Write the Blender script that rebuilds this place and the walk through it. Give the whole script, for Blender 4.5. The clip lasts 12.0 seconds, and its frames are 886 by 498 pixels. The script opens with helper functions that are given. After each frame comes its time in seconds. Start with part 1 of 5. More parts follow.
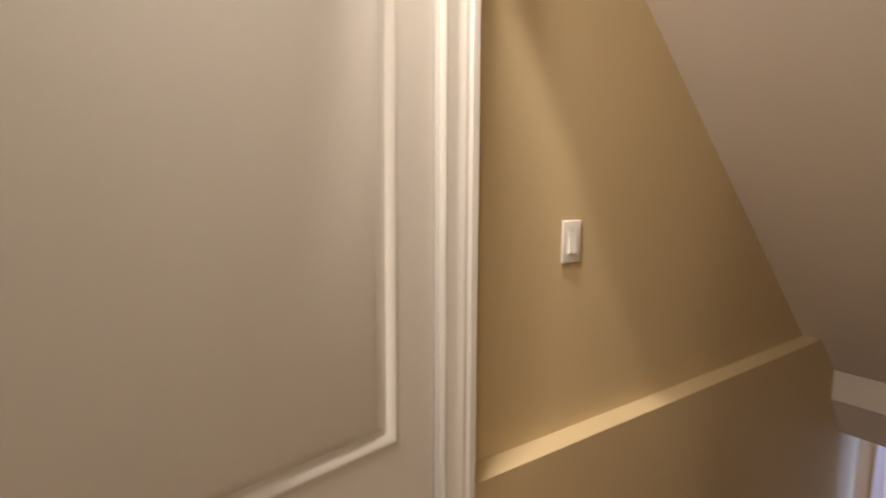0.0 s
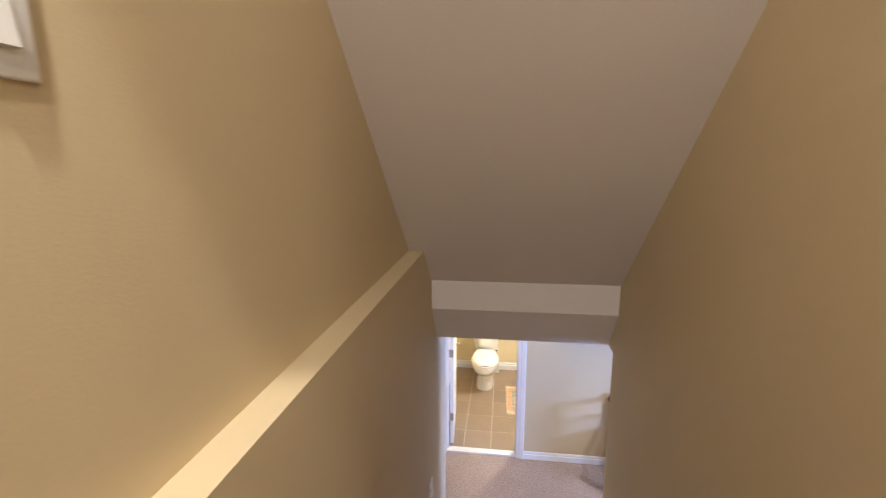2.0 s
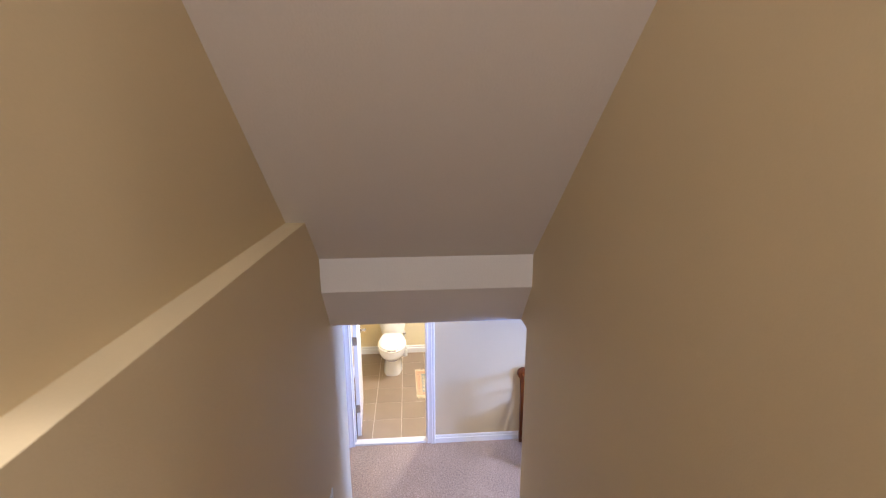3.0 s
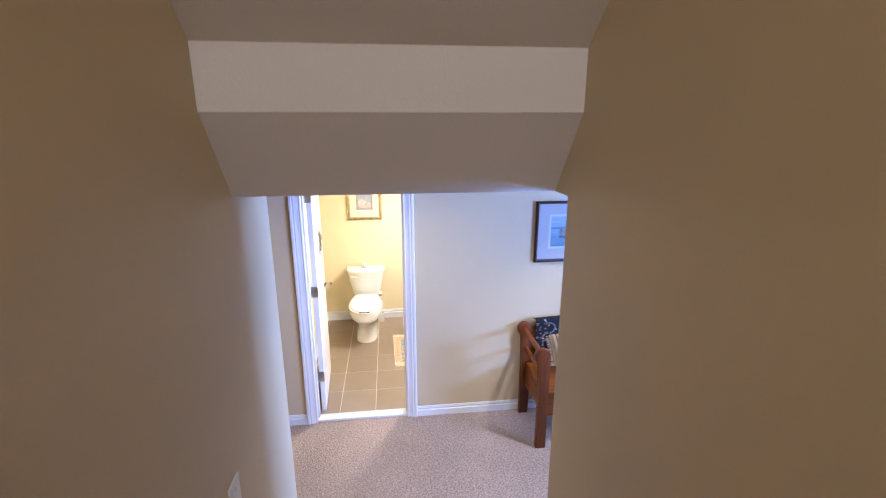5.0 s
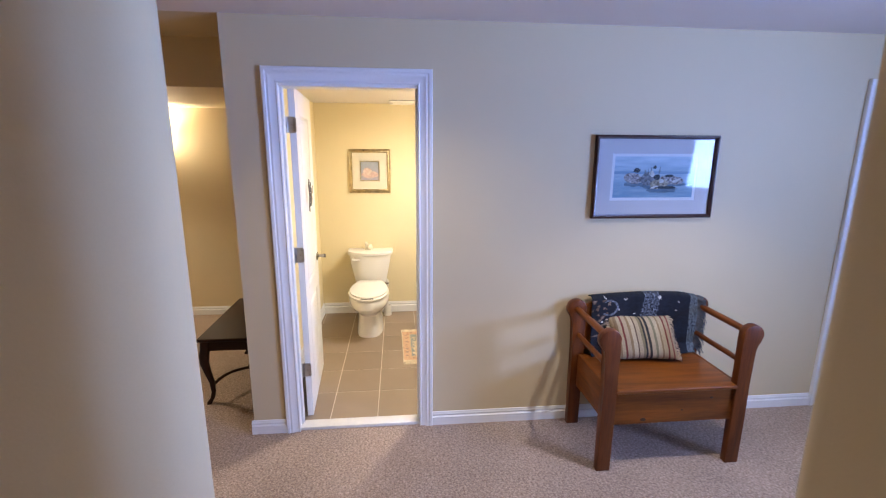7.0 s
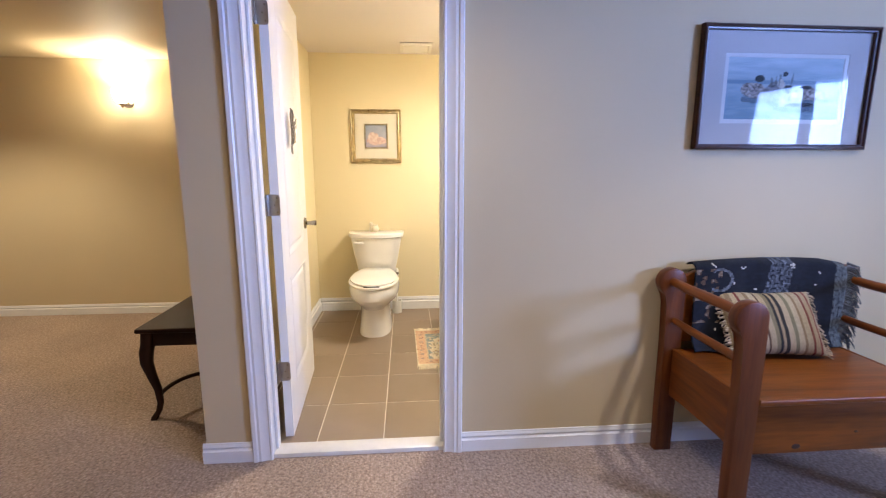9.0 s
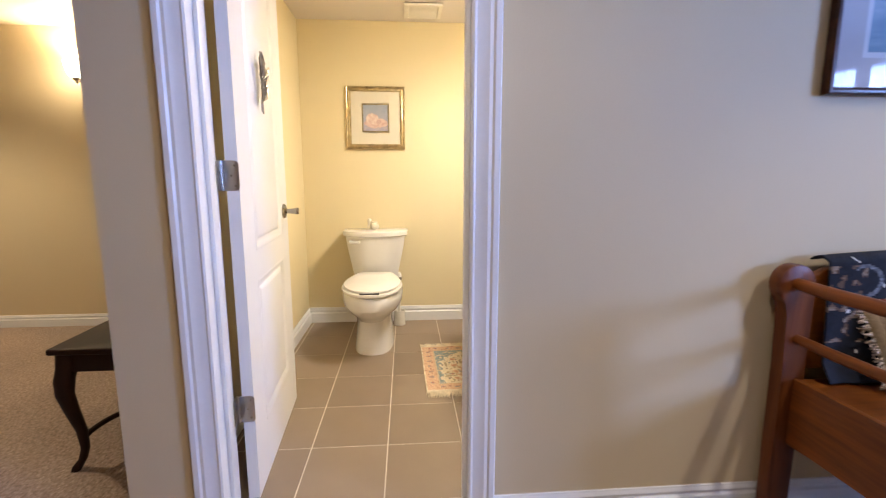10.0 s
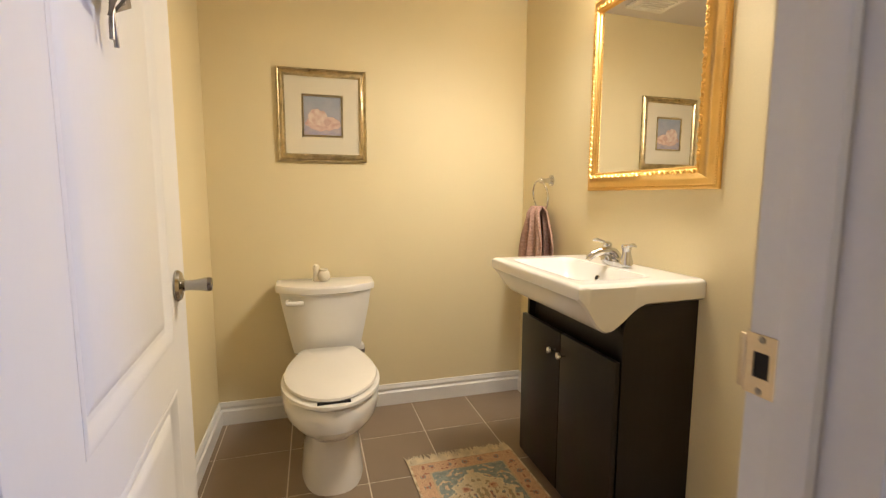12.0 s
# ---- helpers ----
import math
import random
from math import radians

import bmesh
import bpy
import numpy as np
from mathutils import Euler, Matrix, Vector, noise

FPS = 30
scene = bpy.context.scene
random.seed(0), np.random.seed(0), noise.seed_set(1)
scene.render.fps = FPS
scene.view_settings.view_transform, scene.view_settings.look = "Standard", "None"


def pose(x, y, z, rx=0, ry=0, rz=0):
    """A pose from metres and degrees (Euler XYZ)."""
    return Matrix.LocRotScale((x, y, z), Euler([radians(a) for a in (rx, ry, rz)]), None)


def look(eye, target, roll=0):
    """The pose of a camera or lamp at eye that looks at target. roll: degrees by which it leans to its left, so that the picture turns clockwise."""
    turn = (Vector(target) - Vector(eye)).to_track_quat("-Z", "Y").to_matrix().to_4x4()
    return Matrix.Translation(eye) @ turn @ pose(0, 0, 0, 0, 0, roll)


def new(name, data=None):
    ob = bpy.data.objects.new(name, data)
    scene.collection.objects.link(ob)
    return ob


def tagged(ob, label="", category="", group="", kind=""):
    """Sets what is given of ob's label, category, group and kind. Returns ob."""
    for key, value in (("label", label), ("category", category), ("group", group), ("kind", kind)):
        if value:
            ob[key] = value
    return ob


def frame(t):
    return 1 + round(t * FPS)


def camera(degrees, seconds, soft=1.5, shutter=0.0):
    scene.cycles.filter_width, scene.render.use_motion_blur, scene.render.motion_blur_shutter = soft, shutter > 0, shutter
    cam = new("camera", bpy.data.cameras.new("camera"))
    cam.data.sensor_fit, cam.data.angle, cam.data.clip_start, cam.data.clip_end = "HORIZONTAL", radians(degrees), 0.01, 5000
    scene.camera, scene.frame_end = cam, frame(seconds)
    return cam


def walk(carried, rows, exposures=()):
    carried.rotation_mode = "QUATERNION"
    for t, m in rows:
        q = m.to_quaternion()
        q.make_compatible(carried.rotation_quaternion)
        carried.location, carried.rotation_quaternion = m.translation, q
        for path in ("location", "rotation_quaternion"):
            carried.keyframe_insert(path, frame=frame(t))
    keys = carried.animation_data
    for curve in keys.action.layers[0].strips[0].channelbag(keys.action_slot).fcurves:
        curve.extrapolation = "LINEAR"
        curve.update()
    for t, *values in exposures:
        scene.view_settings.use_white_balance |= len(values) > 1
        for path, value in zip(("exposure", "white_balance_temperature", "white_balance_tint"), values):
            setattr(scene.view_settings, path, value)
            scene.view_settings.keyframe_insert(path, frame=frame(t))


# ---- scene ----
cam = camera(88.1, 12.0, soft=1.15, shutter=0.35)
PATH = [
    (0, (-0.061, 0.23, 3.364), (1.016, 1.9, 3.135), 0.2),
    (0.5, (0.09, 0.378, 3.273), (1.488, 1.766, 2.93), 1.4),
    (1, (0.221, 0.536, 3.16), (1.909, 1.552, 2.817), 0.4),
    (1.5, (0.386, 0.613, 3.119), (2.259, 1.217, 2.764), 0.1),
    (2, (0.549, 0.657, 3.117), (2.493, 0.921, 2.729), -0.3),
    (2.5, (0.721, 0.662, 3.088), (2.676, 0.666, 2.666), -0.4),
    (3, (0.861, 0.639, 2.997), (2.801, 0.49, 2.536), -0.2),
    (5, (1.611, 0.591, 2.334), (3.53, 0.362, 1.815), -0.1),
    (5.5, (1.816, 0.606, 2.19), (3.736, 0.378, 1.676), 0.0),
    (6, (2.003, 0.588, 2.033), (3.93, 0.364, 1.544), 0.0),
    (6.5, (2.185, 0.596, 1.869), (4.122, 0.391, 1.414), 0.2),
    (7, (2.363, 0.605, 1.702), (4.307, 0.412, 1.273), 0.3),
    (9, (3.12, 0.638, 1.233), (5.082, 0.481, 0.881), -0.0),
    (9.5, (3.36, 0.651, 1.14), (5.327, 0.496, 0.809), 0.0),
    (10, (3.666, 0.671, 1.071), (5.636, 0.513, 0.762), -0.0),
    (10.5, (3.992, 0.749, 1.041), (5.962, 0.56, 0.756), 0.1),
    (11, (4.265, 0.811, 1.03), (6.23, 0.546, 0.765), 0.2),
    (11.5, (4.531, 0.866, 1.048), (6.473, 0.458, 0.802), 0.1),
    (12, (4.698, 0.941, 1.107), (6.608, 0.392, 0.877), 0.2),
]
walk(cam, [(t, look(eye, target, roll)) for t, eye, target, roll in PATH], exposures=[
    (0, 0.72, 6950, 13), (1, 1.12, 6780, 11), (2, 1.32, 6050, 9), (3, 1.5, 5650, 12), (5, 1.5, 5500, 10), (6.5, 1.15, 6100, 10), (7.2, 1.0, 6200, 10),
    (9, 0.93, 6250, 10), (10, 0.85, 6350, 10), (10.5, 0.6, 6500, 10), (11.2, 0.35, 6500, 10), (12, 0.2, 6500, 10)])

# ---- world, lights, exposure ----
world = bpy.data.worlds.new("sky")
scene.world = world
world.use_nodes = True
wn = world.node_tree
sky = wn.nodes.new("ShaderNodeTexSky")
sky.sky_type, sky.sun_disc = "NISHITA", False
sky.sun_elevation, sky.sun_rotation = radians(35), radians(150)
wn.nodes["Background"].inputs["Strength"].default_value = 0.10
wn.links.new(sky.outputs[0], wn.nodes["Background"].inputs["Color"])


def lamp(name, kind, m, watts, colour, **more):
    data = bpy.data.lights.new(name, kind)
    data.energy, data.color = watts, colour
    for key, value in more.items():
        if key == "size":
            data.shape, data.size, data.size_y = "RECTANGLE", value[0], value[1]
        elif key == "radius":
            data.shadow_soft_size = value
        elif key == "spread":
            data.spread = radians(value)
        elif key == "cone":
            data.spot_size, data.spot_blend = radians(value[0]), value[1]
    ob = new(name, data)
    ob.matrix_world = m
    return ob


WARM = (1.0, 0.93, 0.83)
WARM_ROOM = (1.0, 0.89, 0.77)
WARM_HALL = (1.0, 0.90, 0.79)
COOL_ROOM = (1.0, 0.94, 0.92)
DAY = (0.275, 0.425, 1.0)
lamp("window_daylight", "AREA", look((2.04, -3.66, 1.66), (4.6, 0.45, 2.9)), 62, DAY, size=(1.10, 0.92), spread=106)
lamp("hall_lamp", "SPOT", look((-0.50, 0.62, 4.58), (2.1, 0.54, 2.5)), 56, WARM_HALL, radius=0.10, cone=(92, 1.0))
# Added fill lamp, out of view, that lights the upper door from the front.
lamp("hall_lamp", "SPOT", look((-0.85, -0.60, 4.58), (-0.5, 0.5, 2.9)), 22, WARM_HALL, radius=0.06, cone=(120, 0.8))
lamp("hall_lamp", "SPOT", look((0.36, 0.88, 4.60), (0.74, 0.90, 2.3)), 50, WARM_HALL, radius=0.035, cone=(39, 0.3))
lamp("ceiling_spot", "SPOT", look((4.06, 0.557, 2.33), (4.06, 0.557, 0.0)), 25, WARM_ROOM, radius=0.05, cone=(134, 0.9))
lamp("ceiling_spot", "SPOT", look((3.95, -0.98, 2.33), (3.97, -0.98, 0.0)), 40, COOL_ROOM, radius=0.035, cone=(104, 0.8))
lamp("vanity_lamp", "SPOT", look((6.06, 0.0, 1.93), (6.12, 0.60, 0.0)), 50, WARM, radius=0.13, cone=(174, 1.0))
lamp("sconce_lamp", "SPOT", look((7.0, 2.83, 1.79), (6.93, 2.83, 2.6)), 13, (1.0, 0.86, 0.64), radius=0.03, cone=(128, 0.35))
lamp("sconce_lamp", "POINT", pose(6.99, 2.83, 1.80), 1.5, (1.0, 0.86, 0.64), radius=0.05)
# Fill added out of view to brighten the far room beyond its sconce.
lamp("far_room_fill", "SPOT", look((6.0, 3.6, 2.03), (6.0, 3.6, 0.0)), 44, (1.0, 0.84, 0.60), radius=0.05, cone=(130, 0.6))


# ---- materials ----
def shader(name):
    m = bpy.data.materials.new(name)
    m.use_nodes = True
    return m, m.node_tree.nodes, m.node_tree.links, m.node_tree.nodes["Principled BSDF"]


def surface(name, colour, rough=0.5, metal=0.0, spread=0.06, scale=3.0, grain=60.0, bump=0.0, stretch=(1, 1, 1), coat=0.0, wear=0.04, tone=0.0):
    """A painted, fired or metal surface: slow stains and fine grain in colour and gloss, with fine relief."""
    m, nodes, links, bsdf = shader(name)
    coord = nodes.new("ShaderNodeTexCoord")
    place = nodes.new("ShaderNodeMapping")
    place.inputs["Scale"].default_value = stretch
    links.new(coord.outputs["Object"], place.inputs["Vector"])
    slow, fine = nodes.new("ShaderNodeTexNoise"), nodes.new("ShaderNodeTexNoise")
    for node, s, d in ((slow, scale, 4), (fine, grain, 3)):
        node.inputs["Scale"].default_value, node.inputs["Detail"].default_value = s, d
        links.new(place.outputs[0], node.inputs["Vector"])
    add = nodes.new("ShaderNodeMath")
    add.operation = "MULTIPLY_ADD"
    add.inputs[1].default_value = wear / max(spread, 1e-3)
    links.new(fine.outputs[0], add.inputs[0])
    links.new(slow.outputs[0], add.inputs[2])
    ramp = nodes.new("ShaderNodeValToRGB")
    dark = [c * (1 - spread) for c in colour]
    light = [min(1, c * (1 + spread)) for c in colour]
    ramp.color_ramp.elements[0].color = (dark[0], dark[1], dark[2] * (1 - tone), 1)
    ramp.color_ramp.elements[1].color = (*light, 1)
    ramp.color_ramp.elements[0].position, ramp.color_ramp.elements[1].position = 0.3, 0.75 + wear / max(spread, 1e-3)
    links.new(add.outputs[0], ramp.inputs[0])
    links.new(ramp.outputs[0], bsdf.inputs["Base Color"])
    gloss = nodes.new("ShaderNodeMapRange")
    gloss.inputs["To Min"].default_value, gloss.inputs["To Max"].default_value = max(0, rough - 0.06), min(1, rough + 0.06)
    links.new(slow.outputs[0], gloss.inputs["Value"])
    links.new(gloss.outputs[0], bsdf.inputs["Roughness"])
    bsdf.inputs["Metallic"].default_value = metal
    bsdf.inputs["Coat Weight"].default_value = coat
    if bump:
        rise = nodes.new("ShaderNodeBump")
        rise.inputs["Strength"].default_value, rise.inputs["Distance"].default_value = 1.0, bump
        links.new(fine.outputs[0], rise.inputs["Height"])
        links.new(rise.outputs[0], bsdf.inputs["Normal"])
    return m


def wood(name, dark, light, axis, rough=0.32, scale=9.0):
    """Stained pine: grain that runs along one axis, with a few knots."""
    m, nodes, links, bsdf = shader(name)
    coord, place = nodes.new("ShaderNodeTexCoord"), nodes.new("ShaderNodeMapping")
    stretch = [scale] * 3
    stretch[axis] = scale * 0.09
    place.inputs["Scale"].default_value = stretch
    links.new(coord.outputs["Object"], place.inputs["Vector"])
    rings, fibre = nodes.new("ShaderNodeTexNoise"), nodes.new("ShaderNodeTexNoise")
    rings.inputs["Scale"].default_value, rings.inputs["Detail"].default_value, rings.inputs["Distortion"].default_value = 1.4, 5, 1.3
    fibre.inputs["Scale"].default_value, fibre.inputs["Detail"].default_value = 14, 4
    for node in (rings, fibre):
        links.new(place.outputs[0], node.inputs["Vector"])
    mix = nodes.new("ShaderNodeMath")
    mix.operation = "MULTIPLY_ADD"
    mix.inputs[1].default_value = 0.35
    links.new(fibre.outputs[0], mix.inputs[0])
    links.new(rings.outputs[0], mix.inputs[2])
    ramp = nodes.new("ShaderNodeValToRGB")
    ramp.color_ramp.elements[0].color, ramp.color_ramp.elements[1].color = (*dark, 1), (*light, 1)
    ramp.color_ramp.elements[0].position, ramp.color_ramp.elements[1].position = 0.45, 1.0
    links.new(mix.outputs[0], ramp.inputs[0])
    links.new(ramp.outputs[0], bsdf.inputs["Base Color"])
    rise = nodes.new("ShaderNodeBump")
    rise.inputs["Strength"].default_value, rise.inputs["Distance"].default_value = 0.5, 0.0006
    links.new(fibre.outputs[0], rise.inputs["Height"])
    links.new(rise.outputs[0], bsdf.inputs["Normal"])
    bsdf.inputs["Roughness"].default_value = rough
    bsdf.inputs["Specular IOR Level"].default_value = 0.3
    bsdf.inputs["Coat Weight"].default_value, bsdf.inputs["Coat Roughness"].default_value = 0.05, 0.25
    return m


def carpet_material():
    """Beige loop pile in rows, with flecks, slow traffic wear and shade coloured in between loops."""
    m, nodes, links, bsdf = shader("loop_carpet")
    coord = nodes.new("ShaderNodeTexCoord")
    loops, flecks, slow = nodes.new("ShaderNodeTexVoronoi"), nodes.new("ShaderNodeTexNoise"), nodes.new("ShaderNodeTexNoise")
    loops.inputs["Scale"].default_value = 105
    loops.inputs["Randomness"].default_value = 0.75
    flecks.inputs["Scale"].default_value, flecks.inputs["Detail"].default_value = 80, 4
    slow.inputs["Scale"].default_value, slow.inputs["Detail"].default_value = 2.2, 4
    for node in (loops, flecks, slow):
        links.new(coord.outputs["Object"], node.inputs["Vector"])
    ramp = nodes.new("ShaderNodeValToRGB")
    ramp.color_ramp.elements[0].color, ramp.color_ramp.elements[1].color = (0.37, 0.250, 0.18, 1), (0.64, 0.480, 0.375, 1)
    ramp.color_ramp.elements[0].position, ramp.color_ramp.elements[1].position = 0.33, 0.62
    links.new(flecks.outputs[0], ramp.inputs[0])
    # Colour darkens away from each loop's centre, standing in for shade in the pile.
    pit_shade = nodes.new("ShaderNodeMapRange")
    pit_shade.inputs["From Max"].default_value = 0.65
    pit_shade.inputs["To Min"].default_value, pit_shade.inputs["To Max"].default_value = 1.0, 0.62
    links.new(loops.outputs["Distance"], pit_shade.inputs["Value"])
    worn = nodes.new("ShaderNodeMapRange")
    worn.inputs["From Min"].default_value, worn.inputs["From Max"].default_value = 0.3, 0.7
    worn.inputs["To Min"].default_value, worn.inputs["To Max"].default_value = 0.86, 1.08
    links.new(slow.outputs[0], worn.inputs["Value"])
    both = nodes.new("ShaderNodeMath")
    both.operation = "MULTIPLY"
    links.new(pit_shade.outputs[0], both.inputs[0])
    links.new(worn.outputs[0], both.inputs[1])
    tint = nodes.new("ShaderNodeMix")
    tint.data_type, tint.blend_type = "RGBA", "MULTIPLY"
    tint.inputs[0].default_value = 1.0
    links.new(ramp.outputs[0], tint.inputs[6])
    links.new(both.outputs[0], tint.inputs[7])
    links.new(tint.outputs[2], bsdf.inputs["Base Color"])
    rise = nodes.new("ShaderNodeBump")
    rise.inputs["Strength"].default_value, rise.inputs["Distance"].default_value, rise.invert = 0.8, 0.004, True
    links.new(loops.outputs["Distance"], rise.inputs["Height"])
    links.new(rise.outputs[0], bsdf.inputs["Normal"])
    bsdf.inputs["Roughness"].default_value = 0.95
    bsdf.inputs["Sheen Weight"].default_value = 0.15
    return m


def tile_material():
    m, nodes, links, bsdf = shader("taupe_tile")
    coord, info = nodes.new("ShaderNodeTexCoord"), nodes.new("ShaderNodeObjectInfo")
    slow, fine = nodes.new("ShaderNodeTexNoise"), nodes.new("ShaderNodeTexNoise")
    slow.inputs["Scale"].default_value, slow.inputs["Detail"].default_value = 5, 5
    fine.inputs["Scale"].default_value, fine.inputs["Detail"].default_value = 90, 3
    shift = nodes.new("ShaderNodeVectorMath")
    shift.operation = "MULTIPLY_ADD"
    shift.inputs[1].default_value = (7, 7, 7)
    links.new(info.outputs["Random"], shift.inputs[0])
    links.new(coord.outputs["Object"], shift.inputs[2])
    links.new(shift.outputs[0], slow.inputs["Vector"])
    links.new(coord.outputs["Object"], fine.inputs["Vector"])
    ramp = nodes.new("ShaderNodeValToRGB")
    ramp.color_ramp.elements[0].color, ramp.color_ramp.elements[1].color = (0.235, 0.170, 0.116, 1), (0.305, 0.226, 0.160, 1)
    links.new(slow.outputs[0], ramp.inputs[0])
    tint = nodes.new("ShaderNodeMapRange")
    tint.inputs["To Min"].default_value, tint.inputs["To Max"].default_value = 0.92, 1.08
    links.new(info.outputs["Random"], tint.inputs["Value"])
    mix = nodes.new("ShaderNodeMix")
    mix.data_type, mix.blend_type = "RGBA", "MULTIPLY"
    mix.inputs[0].default_value = 1.0
    links.new(ramp.outputs[0], mix.inputs[6])
    links.new(tint.outputs[0], mix.inputs[7])
    links.new(mix.outputs[2], bsdf.inputs["Base Color"])
    rise = nodes.new("ShaderNodeBump")
    rise.inputs["Strength"].default_value, rise.inputs["Distance"].default_value = 0.3, 0.0008
    links.new(fine.outputs[0], rise.inputs["Height"])
    links.new(rise.outputs[0], bsdf.inputs["Normal"])
    bsdf.inputs["Roughness"].default_value = 0.38
    return m


def woven(name, rough=0.9, grain=500.0, bump=0.0008, spread=0.12):
    """Cloth, pile or print that takes its pattern from the mesh's colour layer."""
    m, nodes, links, bsdf = shader(name)
    layer = nodes.new("ShaderNodeVertexColor")
    layer.layer_name = "pattern"
    coord, fine = nodes.new("ShaderNodeTexCoord"), nodes.new("ShaderNodeTexNoise")
    fine.inputs["Scale"].default_value, fine.inputs["Detail"].default_value = grain, 2
    links.new(coord.outputs["Object"], fine.inputs["Vector"])
    tint = nodes.new("ShaderNodeMapRange")
    tint.inputs["From Min"].default_value, tint.inputs["From Max"].default_value = 0.3, 0.7
    tint.inputs["To Min"].default_value, tint.inputs["To Max"].default_value = 1 - spread, 1 + spread
    links.new(fine.outputs[0], tint.inputs["Value"])
    mix = nodes.new("ShaderNodeMix")
    mix.data_type, mix.blend_type = "RGBA", "MULTIPLY"
    mix.inputs[0].default_value = 1.0
    links.new(layer.outputs[0], mix.inputs[6])
    links.new(tint.outputs[0], mix.inputs[7])
    links.new(mix.outputs[2], bsdf.inputs["Base Color"])
    if bump:
        rise = nodes.new("ShaderNodeBump")
        rise.inputs["Strength"].default_value, rise.inputs["Distance"].default_value = 0.8, bump
        links.new(fine.outputs[0], rise.inputs["Height"])
        links.new(rise.outputs[0], bsdf.inputs["Normal"])
    bsdf.inputs["Roughness"].default_value = rough
    return m


def glowing(name, colour, strength):
    m, nodes, links, bsdf = shader(name)
    bsdf.inputs["Base Color"].default_value = (*colour, 1)
    bsdf.inputs["Emission Color"].default_value = (*colour, 1)
    bsdf.inputs["Emission Strength"].default_value = strength
    return m


def clear_glass(name):
    """Thin picture or window glass: clear, with a reflection that grows towards grazing."""
    m, nodes, links, bsdf = shader(name)
    nodes.remove(bsdf)
    clear, gloss, mix, edge = (nodes.new("ShaderNode" + n) for n in ("BsdfTransparent", "BsdfGlossy", "MixShader", "Fresnel"))
    gloss.inputs["Roughness"].default_value = 0.0
    edge.inputs["IOR"].default_value = 1.38
    links.new(edge.outputs[0], mix.inputs[0])
    links.new(clear.outputs[0], mix.inputs[1])
    links.new(gloss.outputs[0], mix.inputs[2])
    links.new(mix.outputs[0], nodes["Material Output"].inputs["Surface"])
    return m


PAINT = surface("cream_wall_paint", (0.63, 0.51, 0.315), rough=0.62, spread=0.035, scale=1.6, grain=220, bump=0.0003, wear=0.02)
BATH_PAINT = surface("yellow_wall_paint", (0.79, 0.675, 0.42), rough=0.55, spread=0.035, scale=1.6, grain=220, bump=0.0003, wear=0.02)
CEILING_PAINT = surface("ceiling_paint", (0.76, 0.705, 0.665), rough=0.8, spread=0.03, scale=1.2, grain=160, bump=0.0008, wear=0.02)
TRIM_PAINT = surface("white_trim_paint", (0.80, 0.785, 0.765), rough=0.35, spread=0.03, scale=4, grain=90, bump=0.0002, wear=0.02)
DOOR_PAINT = surface("white_door_paint", (0.79, 0.77, 0.745), rough=0.42, spread=0.03, scale=3, grain=120, bump=0.00012, stretch=(1, 1, 0.3), wear=0.008)
CARPET = carpet_material()
TILE = tile_material()
GROUT = surface("pale_grout", (0.66, 0.58, 0.47), rough=0.9, spread=0.15, scale=14, grain=200, bump=0.0006)
MARBLE = surface("white_marble", (0.74, 0.71, 0.67), rough=0.25, spread=0.12, scale=9, grain=30)
PORCELAIN = surface("white_porcelain", (0.80, 0.775, 0.73), rough=0.10, spread=0.015, scale=3, grain=40, wear=0.01, coat=0.3)
SEAT_PLASTIC = surface("white_seat_plastic", (0.80, 0.765, 0.70), rough=0.22, spread=0.02, scale=5, grain=70, wear=0.01)
CHROME = surface("chrome", (0.62, 0.62, 0.63), rough=0.10, metal=1.0, spread=0.03, scale=20, grain=150)
NICKEL = surface("satin_nickel", (0.42, 0.39, 0.35), rough=0.30, metal=1.0, spread=0.08, scale=30, grain=250)
KNOB = surface("polished_nickel", (0.36, 0.34, 0.31), rough=0.16, metal=1.0, spread=0.08, scale=30, grain=250)
PEWTER = surface("dark_pewter", (0.31, 0.28, 0.235), rough=0.38, metal=1.0, spread=0.3, scale=60, grain=250, bump=0.0006)
BRASS_PLATE = surface("dull_brass", (0.62, 0.50, 0.33), rough=0.35, metal=1.0, spread=0.1, scale=40, grain=200)
# Near-black colour that stands in for the shade inside holes and gaps.
HOLE_SHADE = surface("recess_shade", (0.012, 0.010, 0.008), rough=0.9)
ESPRESSO = surface("espresso_laminate", (0.017, 0.013, 0.011), rough=0.34, spread=0.25, scale=5, grain=80, stretch=(1, 1, 0.08), wear=0.1)
ESPRESSO.node_tree.nodes["Principled BSDF"].inputs["Specular IOR Level"].default_value = 0.25
BLACK_WOOD = surface("dark_stained_wood", (0.028, 0.010, 0.006), rough=0.5, spread=0.35, scale=6, grain=60, stretch=(0.15, 1, 1), wear=0.1)
BLACK_WOOD.node_tree.nodes["Principled BSDF"].inputs["Specular IOR Level"].default_value = 0.2
PINE_X = wood("red_stained_pine", (0.085, 0.021, 0.004), (0.27, 0.076, 0.011), 0, rough=0.40)
PINE_Y = wood("red_stained_pine_seat", (0.095, 0.024, 0.004), (0.29, 0.086, 0.012), 1, rough=0.33)
PINE_Z = wood("red_stained_pine_post", (0.066, 0.016, 0.004), (0.20, 0.054, 0.009), 2, rough=0.40)
PICTURE_WOOD = wood("mahogany_frame", (0.028, 0.010, 0.006), (0.085, 0.032, 0.016), 1, rough=0.28)
